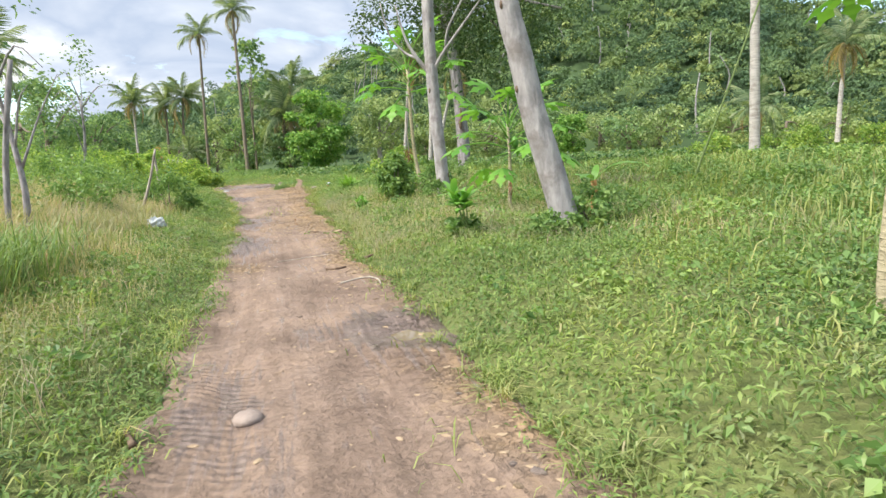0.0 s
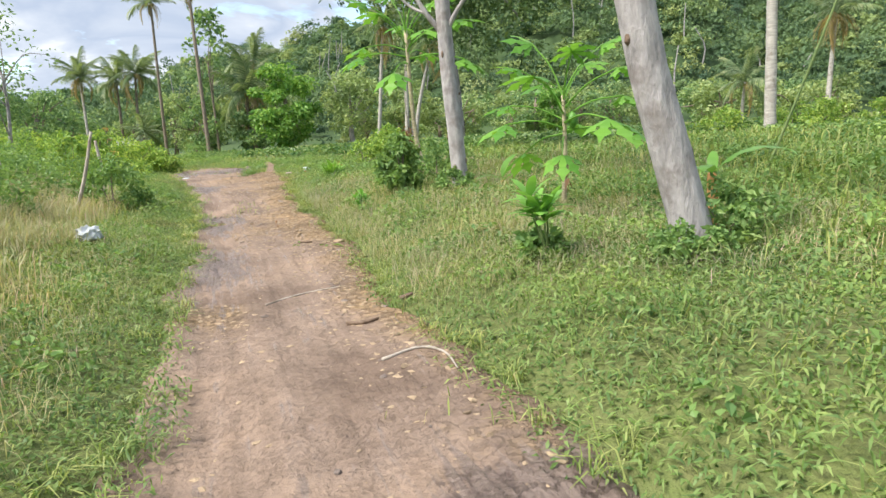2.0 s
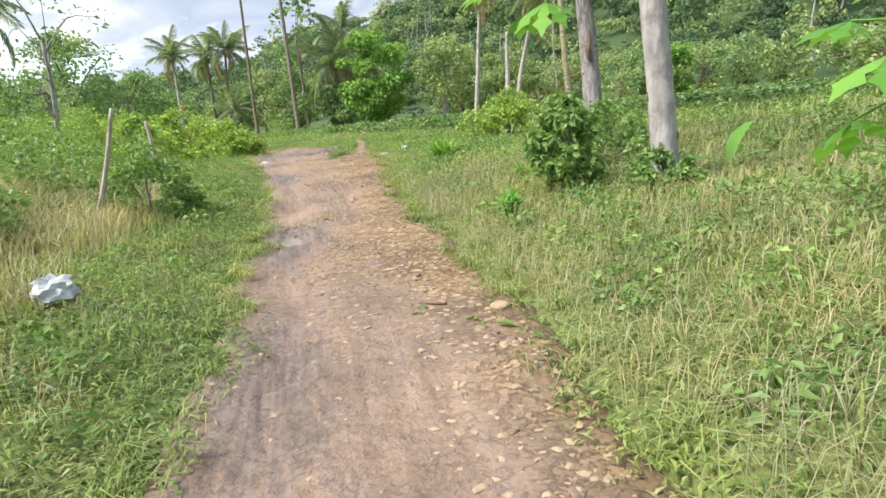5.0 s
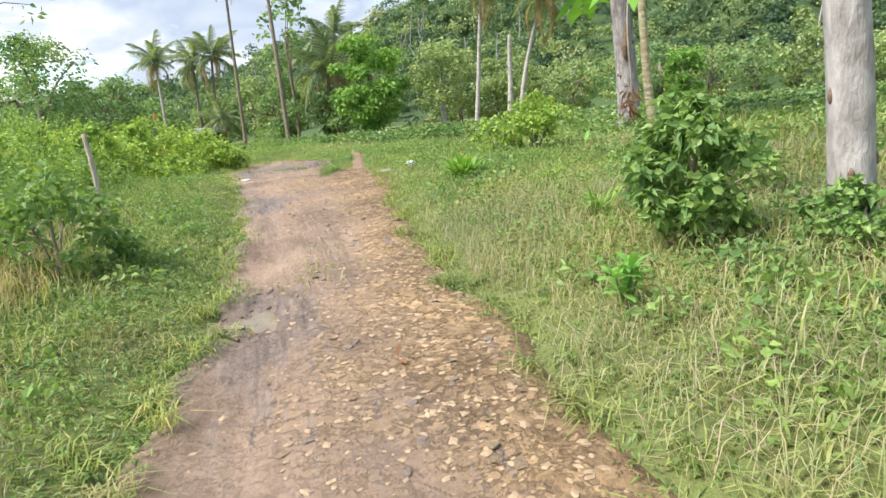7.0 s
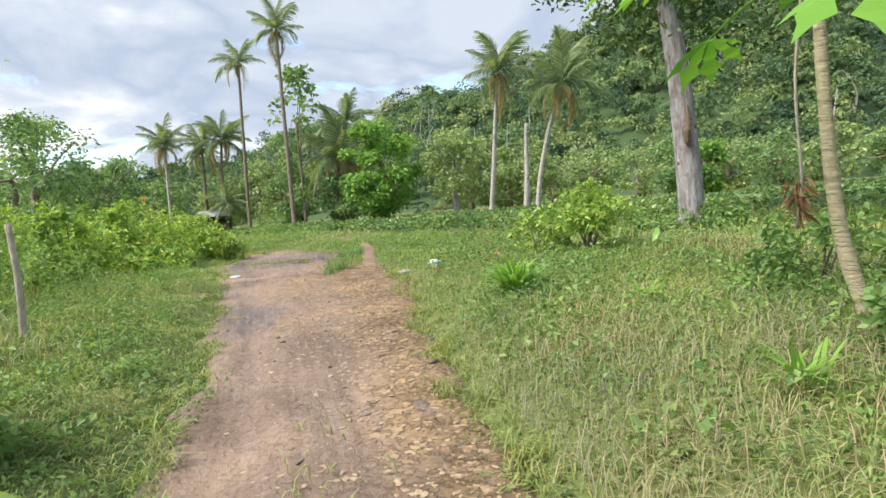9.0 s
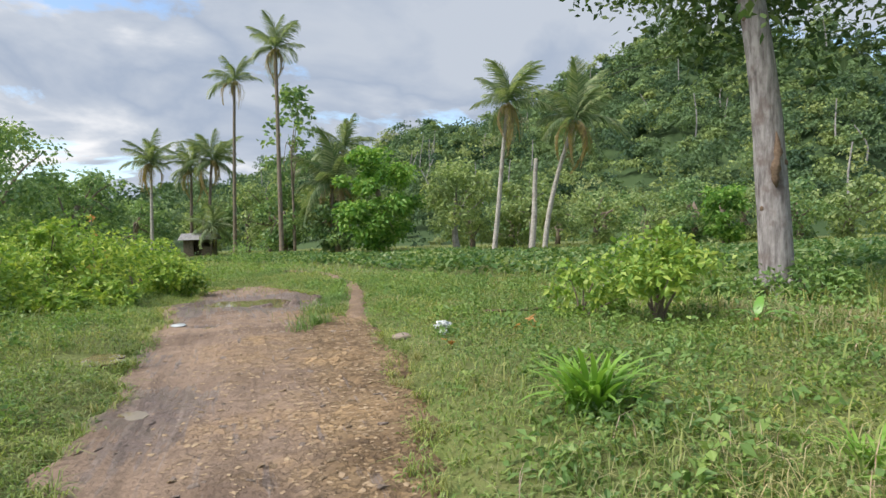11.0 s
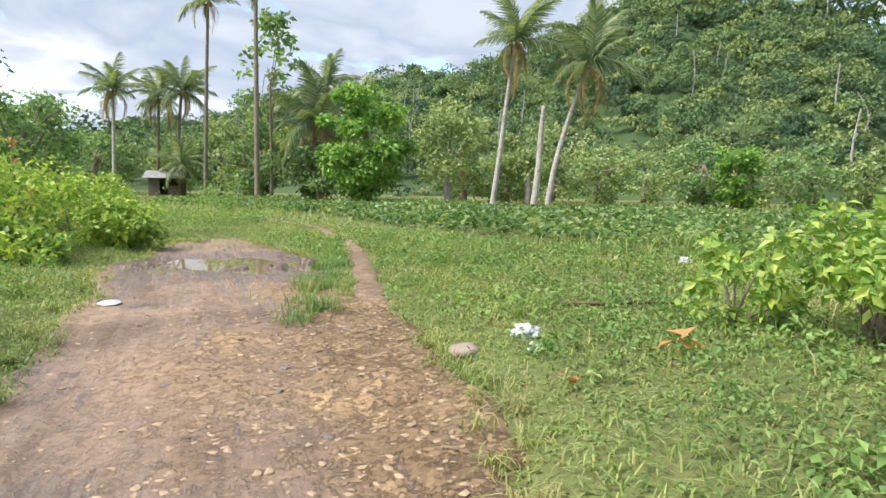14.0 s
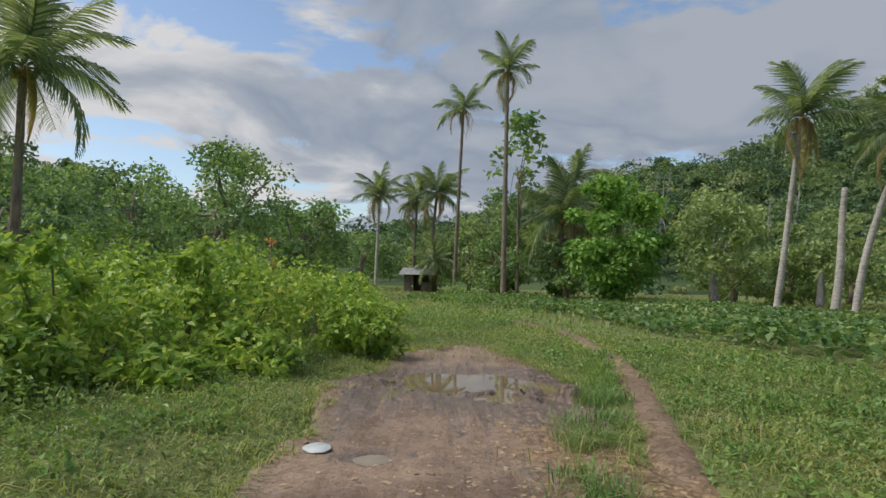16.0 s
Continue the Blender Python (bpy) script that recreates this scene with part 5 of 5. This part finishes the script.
def blade_clump(x, y, size, label, seed, n=70):
    rng = np.random.default_rng(seed)
    z = float(ground_z(np.array(x), np.array(y))) - 0.02
    t = thing("strap_leaf_clump", x, y, z, label, "plant", "strap-leaved clumps")
    for k in range(n):
        s = size * rng.uniform(0.65, 1.15)
        m = pose(rng.normal() * 0.07 * size, rng.normal() * 0.07 * size, 0, 0, 0, k * 137.5) @ pose(0, 0, 0, 0, rng.uniform(0, 38), rng.uniform(-15, 15)) @ Matrix.Diagonal((s, s, s, 1))
        link("leaf", STRAP_LEAVES[k % 5], t, "", m)
    return t


blade_clump(-3.95, 19.4, 0.95, "clump of glossy bright strap-shaped leaves", 1, 120)
blade_clump(-2.0, 16.0, 0.6, "small clump of strap-shaped leaves", 2, 40)
blade_clump(-2.6, 18.6, 0.55, "small clump of strap-shaped leaves", 3, 40)


def rosette(x, y, size, label, seed):
    """The broad-leaved plant by the verge: whorls of long pointed leaves."""
    z = float(ground_z(np.array(x), np.array(y))) - 0.02
    t = thing("broad_leaved_plant", x, y, z, label, "plant")
    rng = np.random.default_rng(seed)
    for n in range(5):
        top = np.array((rng.normal() * 0.13, rng.normal() * 0.13, rng.uniform(0.3, 0.62))) * size
        link("stem", mesh_of("stem", *tube(smooth_line([(0, 0, 0), top * 0.6, top], 6), np.linspace(0.012, 0.007, 6), 5), STEM), t)
        for k in range(8):
            m = Matrix.Translation(Vector(top)) @ pose(0, 0, 0, 0, 0, k * 137.5 + n * 40) @ pose(0, 0, 0, 0, 20 - 9 * k + rng.uniform(-8, 8), 0) @ Matrix.Diagonal((size * 0.36, size * 0.36, size * 0.36, 1))
            link("leaf", BANANA_LEAVES[1], t, "", m)
    return t


rosette(0.85, 9.1, 0.95, "bushy plant with long pointed light green leaves", 5)
rosette(-1.9, 13.6, 0.5, "seedling with broad pointed leaves", 6)

# Trees of the middle distance.
broad_tree("mango_tree", -16.2, 51.8, 6.9, 2.6, "dense round bright green mango tree", TREE_BRIGHT, seed=21, clumps=46, per=150, leaf=0.30, low=0.14, radius=0.22)
broad_tree("spreading_tree", -12.5, 57.7, 6.3, 3.0, "open spreading tree with pale branches", TREE_OLIVE, BARK_PALE, seed=22, clumps=34, per=100, leaf=0.3, low=0.3)
broad_tree("spreading_tree", -7.5, 60.0, 5.2, 2.6, "open spreading tree with pale branches", TREE_OLIVE, BARK_PALE, seed=23, clumps=28, per=90, leaf=0.3, low=0.35)
broad_tree("round_tree", 4.8, 56.9, 4.2, 1.7, "small round bright tree at the woods' edge", TREE_BRIGHT, seed=24, clumps=26, per=110, leaf=0.28, low=0.1)
broad_tree("airy_tree", -24.5, 57.0, 12.8, 2.4, "tall airy tree with sparse leaf sprays", TREE_DARK, BARK_BROWN, seed=25, clumps=26, per=20, leaf=0.5, low=0.5, radius=0.10)
for n, (x, y, h, c, m) in enumerate([(-28.5, 61, 6.5, 3.0, 1), (-26.0, 58.5, 5.5, 2.4, 0), (-23.0, 60.5, 6.8, 2.8, 1), (-31.5, 62.5, 5.5, 2.6, 0), (-36.5, 64, 5.0, 2.8, 1), (-20.0, 63, 6.0, 3.0, 1), (-42.0, 62, 5.0, 3.0, 0), (-21.5, 58.0, 4.0, 2.0, 0)]):
    broad_tree("valley_tree", x, y, h, c, "green tree among the palms of the valley", (TREE_DARK, TREE_OLIVE)[m], seed=110 + n, clumps=26, per=90, leaf=0.32, low=0.12, group="trees among the palms")
for n, (x, y, h, c) in enumerate([(-34.5, 41.0, 7.6, 3.4), (-38.0, 38.5, 7.0, 3.2), (-31.5, 44.5, 5.6, 2.6), (-37.0, 50.0, 6.0, 3.0), (-40.5, 45.0, 7.0, 3.2), (-30.2, 38.3, 7.0, 3.1), (-36.0, 33.5, 6.0, 3.0), (-34.0, 47.5, 5.2, 2.6), (-44.0, 55.0, 6.0, 3.2), (-31, 30, 5.0, 2.6)]):
    broad_tree("dark_tree", x, y, h, c, "dense dark green tree beyond the shrubs", TREE_DARK, seed=140 + n, clumps=30, per=100, leaf=0.26, low=0.12, group="dark trees beyond the shrubs")
for n in range(26):
    a = -38 + 2.6 * n + 1.2 * math.sin(n * 2.1)
    r = 50 + 6 * math.sin(n * 1.7)
    x, y = CENTRE[0] - r * math.sin(radians(a)), CENTRE[1] + r * math.cos(radians(a))
    if x > -14 and y > 30:
        broad_tree("edge_tree", x, y, 3.2 + 1.3 * math.sin(n * 3.3) ** 2, 2.6, "low leafy tree at the foot of the hill", (TREE_OLIVE, TREE_DARK, TREE_OLIVE)[n % 3], seed=170 + n, clumps=22, per=80, leaf=0.3, low=0.05, group="trees at the foot of the hill")
broad_tree("leafless_tree", -6.0, 9.4, 4.0, 0.9, "slim half-bare tree with few small leaves", TREE_DARK, BARK_GREY, seed=27, clumps=10, per=12, leaf=0.09, low=0.55, radius=0.05, lean=(-0.2, 0.1))
broad_tree("leafless_tree", -12.2, 18.9, 5.2, 1.3, "slim half-bare tree with few small leaves", TREE_DARK, BARK_GREY, seed=28, clumps=14, per=18, leaf=0.12, low=0.5, radius=0.05)


# ---- hut, posts, and what lies about ----
def box(x0, x1, y0, y1, z0, z1):
    v = np.array([(x, y, z) for z in (z0, z1) for y in (y0, y1) for x in (x0, x1)], float)
    return v, np.array([(0, 2, 3, 1), (4, 5, 7, 6), (0, 1, 5, 4), (2, 6, 7, 3), (0, 4, 6, 2), (1, 3, 7, 5)])


hut = thing("hut", -33.6, 59.0, 0.0, "small dark hut with a grey sheet roof under the palms", "hut")
hut.rotation_euler = (0, 0, radians(20))
hut.scale = (0.68, 0.68, 0.72)
link("wall", mesh_of("wall", *merge([box(-1.6, 1.6, 1.1, 1.2, 0.3, 2.1), box(-1.6, -1.5, -1.2, 1.1, 0.3, 2.1), box(1.5, 1.6, -1.2, 1.1, 0.3, 2.1), box(-1.5, -0.5, -1.2, -1.1, 0.3, 2.1), box(0.4, 1.5, -1.2, -1.1, 0.3, 1.3)]), BAMBOO_WALL, False), hut)
for s in (-1, 1):
    sheet = box(-2.1, 2.1, -0.02, 1.75, 0, 0.04)
    link("roof", mesh_of("roof", *sheet, TIN, False), hut, "rusty grey roof sheet", pose(0, 0, 2.75, 0, 0, 0 if s > 0 else 180) @ pose(0, 0, 0, -24, 0, 0))
for a, b in ((-1.5, -1.1), (1.5, -1.1), (-1.5, 1.1), (1.5, 1.1)):
    link("post", mesh_of("post", *tube([(a, b, -0.2), (a, b, 1.0), (a, b, 2.2)], [0.06, 0.06, 0.05], 6), WOOD_GREY), hut)


def post(name, base, top, radius, label, mat=WOOD_GREY, bend=0.04, seed=2):
    b, e = np.array(base, float), np.array(top, float)
    z = float(ground_z(np.array(b[0]), np.array(b[1]))) - 0.05
    t = thing(name, b[0], b[1], z, label, "post")
    d = e - (b[0], b[1], z)
    link("pole", mesh_of("pole", *tube(smooth_line([(0, 0, 0), d * 0.5 + (bend, 0, 0), d], 12), np.linspace(radius, radius * 0.75, 12), 8, 0.06, seed), mat), t)
    return t


post("leaning_stake", (-7.2, 13.9, 0), (-6.84, 14.25, 1.72), 0.035, "pale bare stake leaning in the weeds")
post("fence_post", (-9.2, 17.8, 0), (-9.25, 17.85, 1.6), 0.045, "weathered wooden fence post in the grass")
post("fence_post", (-9.9, 15.4, 0), (-9.8, 15.5, 1.3), 0.04, "weathered wooden fence post in the grass", seed=4)
post("crooked_pole", (-5.9, 8.97, 0), (-5.62, 9.21, 2.95), 0.05, "crooked grey dead stem beside the road", BARK_GREY, -0.08)
post("dead_stake", (4.9, 14.7, 0), (6.6, 14.6, 5.2), 0.025, "long thin slanting cane", STEM)


def lump(radius, squash, seed, n=14):
    """An uneven rounded stone."""
    bm = bmesh.new()
    bmesh.ops.create_icosphere(bm, subdivisions=2, radius=radius)
    for v in bm.verts:
        p = v.co * (2.0 / radius)
        v.co *= 1 + 0.22 * noise.noise(p + Vector((seed * 3.1, 0, 0)))
        v.co.z *= squash
        if v.co.z < -radius * squash * 0.5:
            v.co.z = -radius * squash * 0.5
    me = bpy.data.meshes.new("stone")
    bm.to_mesh(me)
    bm.free()
    me.polygons.foreach_set("use_smooth", np.ones(len(me.polygons), bool))
    return me


def loose_stone(x, y, radius, squash, mat, label, seed, turn=0):
    me = lump(radius, squash, seed)
    me.materials.append(mat)
    z = road_z(x, y) if off_road(np.array(x), np.array(y)) < 0 else float(ground_z(np.array(x), np.array(y)))
    ob = new("stone", me)
    ob.matrix_basis = pose(x, y, z + radius * squash * 0.35, 0, 0, turn)
    return tagged(ob, label, "stone")


loose_stone(0.23, 3.92, 0.085, 0.42, STONE_PINK, "flat pale pinkish stone lying on the road", 1)
loose_stone(-6.23, 22.57, 0.135, 0.38, STONE_PINK, "smooth pinkish stone half sunk in the grass", 2)
loose_stone(-4.45, 17.3, 0.05, 0.5, WOOD_DARK, "dark stone at the road's edge", 3)


def plastic_bag(x, y, size, label, seed):
    """A crumpled thin bag."""
    bm = bmesh.new()
    bmesh.ops.create_icosphere(bm, subdivisions=3, radius=size)
    for v in bm.verts:
        p = v.co * (3.2 / size)
        v.co *= 1 + 0.5 * noise.noise(p + Vector((seed, 0, 0))) + 0.2 * noise.noise(p * 2.3)
        v.co.z = max(v.co.z * 0.75, -size * 0.35)
    me = bpy.data.meshes.new("plastic_bag")
    bm.to_mesh(me)
    bm.free()
    me.materials.append(PLASTIC)
    z = float(ground_z(np.array(x), np.array(y)))
    ob = new("plastic_bag", me)
    ob.matrix_basis = pose(x, y, z + size * 0.3)
    return tagged(ob, label, "plastic bag")


bag = plastic_bag(-4.92, 11.07, 0.15, "crumpled white plastic bag lying in the verge grass", 1)
plastic_bag(-5.78, 22.95, 0.11, "crumpled white plastic litter in the grass", 2)
plastic_bag(-3.45, 28.6, 0.10, "white plastic litter at the field's edge", 4)
plastic_bag(-5.69, 22.58, 0.06, "small piece of white plastic litter", 3)
bag.location.z += 0.1


def scrap(name, points, radius, label, mat=WOOD_DARK, category="stick", seed=1):
    pts = [(x, y, (road_z(x, y) if off_road(np.array(x), np.array(y)) < 0 else float(ground_z(np.array(x), np.array(y))) + 0.03) + radius * 0.6) for x, y in points]
    me = mesh_of(name, *tube(smooth_line(pts, 12), np.linspace(radius, radius * 0.5, 12), 6, 0.25, seed), mat)
    return tagged(link(name, me), label, category)


scrap("stick", [(-4.5, 13.60), (-4.66, 13.68), (-4.75, 13.66)], 0.012, "thin dark twig by the puddle")
scrap("stick", [(-1.62, 8.6), (-1.5, 9.0), (-1.25, 9.15), (-1.1, 9.2)], 0.010, "bent dry twig on the road", WOOD_GREY)
scrap("bark_scrap", [(-0.75, 8.02), (-0.62, 8.0), (-0.52, 8.06)], 0.024, "curled piece of dry brown bark", WOOD_DARK, "bark")
scrap("bark_scrap", [(-0.42, 8.53), (-0.32, 8.57)], 0.03, "curled piece of dry brown bark", WOOD_DARK, "bark", 2)
scrap("stick", [(-2.3, 11.55), (-2.1, 11.5)], 0.02, "short dark stick on the road")
scrap("stick", [(-0.35, 7.31), (-0.12, 7.44), (0.06, 7.32), (0.16, 7.07)], 0.014, "thin grey twig at the road's edge", WOOD_GREY)
scrap("fallen_branch", [(-5.48, 24.15), (-5.1, 24.22), (-4.7, 24.42), (-4.23, 24.5)], 0.028, "dry brown branch lying in the short grass", WOOD_DARK, "branch", 6)
scrap("stick", [(-0.2, 3.6), (-0.35, 3.75)], 0.02, "dark wet stick in the mud")


def leaf_litter(x, y, size, mat, label, seed, name="fallen_leaf"):
    rng = np.random.default_rng(seed)
    z = (road_z(x, y) if off_road(np.array(x), np.array(y)) < 0 else float(ground_z(np.array(x), np.array(y))) + 0.07) + 0.01
    v, f = leaves_at(np.array([(0, 0, 0.0)] * 3) + rng.normal(size=(3, 3)) * (0.03, 0.03, 0.004), size, size * 0.5, 2.0, rng)
    ob = link(name, mesh_of(name, v, f, mat, False))
    ob.matrix_basis = pose(x, y, z + size * 0.12)
    return tagged(ob, label, "leaf")


leaf_litter(-4.66, 22.5, 0.21, ORANGE, "withered orange leaf lying in the grass", 1)
leaf_litter(-4.55, 22.62, 0.17, ORANGE, "curled orange leaf beside another one", 7)
leaf_litter(-5.4, 21.7, 0.14, ORANGE, "small orange fallen leaf", 2)
leaf_litter(-1.75, 11.1, 0.14, CARPET, "green leaf fallen on the road", 3)
leaf_litter(-2.24, 11.36, 0.11, CARPET, "green leaf fallen on the gravel", 5)
loose_stone(-1.71, 11.42, 0.07, 0.4, STONE, "pale flat stone on the road's edge", 5, 30)
leaf_litter(-3.2, 13.2, 0.1, DRY, "dry brown leaf on the road", 4)
disc_v, disc_f = tube([(0, 0, 0), (0, 0, 0.004), (0, 0, 0.010), (0, 0, 0.012)], [0.10, 0.115, 0.11, 0.02], 16, 0.03, 3)
disc = tagged(link("plastic_dish", mesh_of("plastic_dish", disc_v, disc_f, PLASTIC)), "flat white plastic dish at the road's edge", "dish")
disc.matrix_basis = pose(-10.15, 23.58, road_z(-10.15, 23.58) + 0.012, 4, 3, 0)
cable = thing("overhead_cable", 10.0, 40.0, 9.0, "thin black cable hanging across the hillside", "cable")
link("wire", mesh_of("wire", *tube(smooth_line([(-16, 26, 3.4), (0, 16, 5.2), (16, 2, 8.5)], 16), np.full(16, 0.02), 4), BLACK), cable)

# churned clods of wet mud round the pools
cl = np.random.default_rng(21)
clods = []
bm = bmesh.new()
bmesh.ops.create_icosphere(bm, subdivisions=1, radius=1)
ball_v, ball_f = np.array([v.co[:] for v in bm.verts]), np.array([[v.index for v in f.verts] for f in bm.faces])
bm.free()
for px, py, sx, sy, many_ in [(-10.2, 26.5, 0.55, 0.35, 70), (-11.9, 26.4, 0.2, 0.7, 40), (-9.9, 27.6, 0.4, 0.4, 40), (-7.5, 18.9, 0.3, 0.4, 24), (-4.9, 14.3, 0.2, 0.4, 20)]:
    for n in range(many_):
        x, y = px + cl.normal() * sx, py + cl.normal() * sy
        if off_road(np.array(x), np.array(y)) > 0.1:
            continue
        s = cl.uniform(0.010, 0.036)
        v = ball_v * (1 + 0.25 * cl.normal(size=(len(ball_v), 1))) * (s * cl.uniform(0.6, 1), s * cl.uniform(1, 2.0), s * 0.28)
        clods.append((v + (x, y, road_z(x, y)), ball_f))
mud_mesh = mesh_of("mud_clods", *merge(clods), EARTH)
mud_mesh.attributes.new("mud", "FLOAT", "POINT").data.foreach_set("value", np.full(len(mud_mesh.vertices), 1.0, np.float32))
mud_ob = link("mud_clods", mud_mesh, ROAD, "churned clods of wet mud")
mud_ob["kind"] = "stuff"

# ---- stones of the road ----
peb = np.random.default_rng(77)
kinds = []
for n in range(6):
    bm = bmesh.new()
    bmesh.ops.create_icosphere(bm, subdivisions=1, radius=1)
    for v in bm.verts:
        v.co *= 1 + 0.75 * noise.noise(v.co * 1.5 + Vector((n * 5.0, 0, 0)))
        v.co.z *= 0.36
    me = bpy.data.meshes.new("stone")
    bm.to_mesh(me)
    bm.free()
    me.materials.append((STONE, STONE, STONE_PINK)[n % 3])
    kinds.append(me)


def stone_places(n, y0, y1):
    out = []
    while len(out) < n:
        y = peb.uniform(y0, y1)
        u = peb.uniform(0.03, 0.97)
        want = 0.03 + 0.8 * math.exp(-((u - 0.2) / 0.16) ** 2 - ((y - 8.3) / 0.6) ** 2) + 0.75 * hump(0.5, 0.85, u) * (0.12 + 0.88 * hump(5.5, 9, y)) + 0.5 * hump(9, 13, y) * hump(0.12, 0.4, u) + 0.6 * math.exp(-((u - 0.85) / 0.13) ** 2 - ((y - 3.2) / 0.8) ** 2) + 0.15 * hump(20, 22, y) - 0.6 * hump(24.5, 26, y)
        if peb.uniform() < want:
            x = float(line(LEFT, y) + (line(RIGHT, y) - line(LEFT, y)) * u)
            out.append((x, y))
    return out


for x, y in stone_places(290, 2.4, 24):
    s = peb.uniform(0.016, 0.042)
    link("stone", kinds[int(peb.integers(6))], ROAD, "", pose(x, y, road_z(x, y) + s * 0.02, peb.uniform(-14, 14), peb.uniform(-14, 14), peb.uniform(0, 360)) @ Matrix.Diagonal((s, s * peb.uniform(0.6, 1), s, 1)))
unit = np.array([v.co[:] for v in kinds[0].vertices])
tris = np.array([p.vertices[:] for p in kinds[0].polygons])
many = stone_places(4200, 1, 27)
pv, pf = [], []
for n, (x, y) in enumerate(many):
    s = 0.009 + 0.024 * peb.uniform() ** 2
    a = peb.uniform(0, 6.28)
    w = unit * (s, s * peb.uniform(0.6, 1.0), s * 0.9)
    pv.append(np.stack([w[:, 0] * math.cos(a) - w[:, 1] * math.sin(a) + x, w[:, 0] * math.sin(a) + w[:, 1] * math.cos(a) + y, w[:, 2] * 0.8 + road_z(x, y) - s * 0.05], 1))
    pf.append(tris + n * len(unit))
gravel_ob = link("gravel", mesh_of("gravel", np.concatenate(pv), np.concatenate(pf), STONE, False), ROAD, "loose ochre gravel")
gravel_ob["kind"] = "stuff"
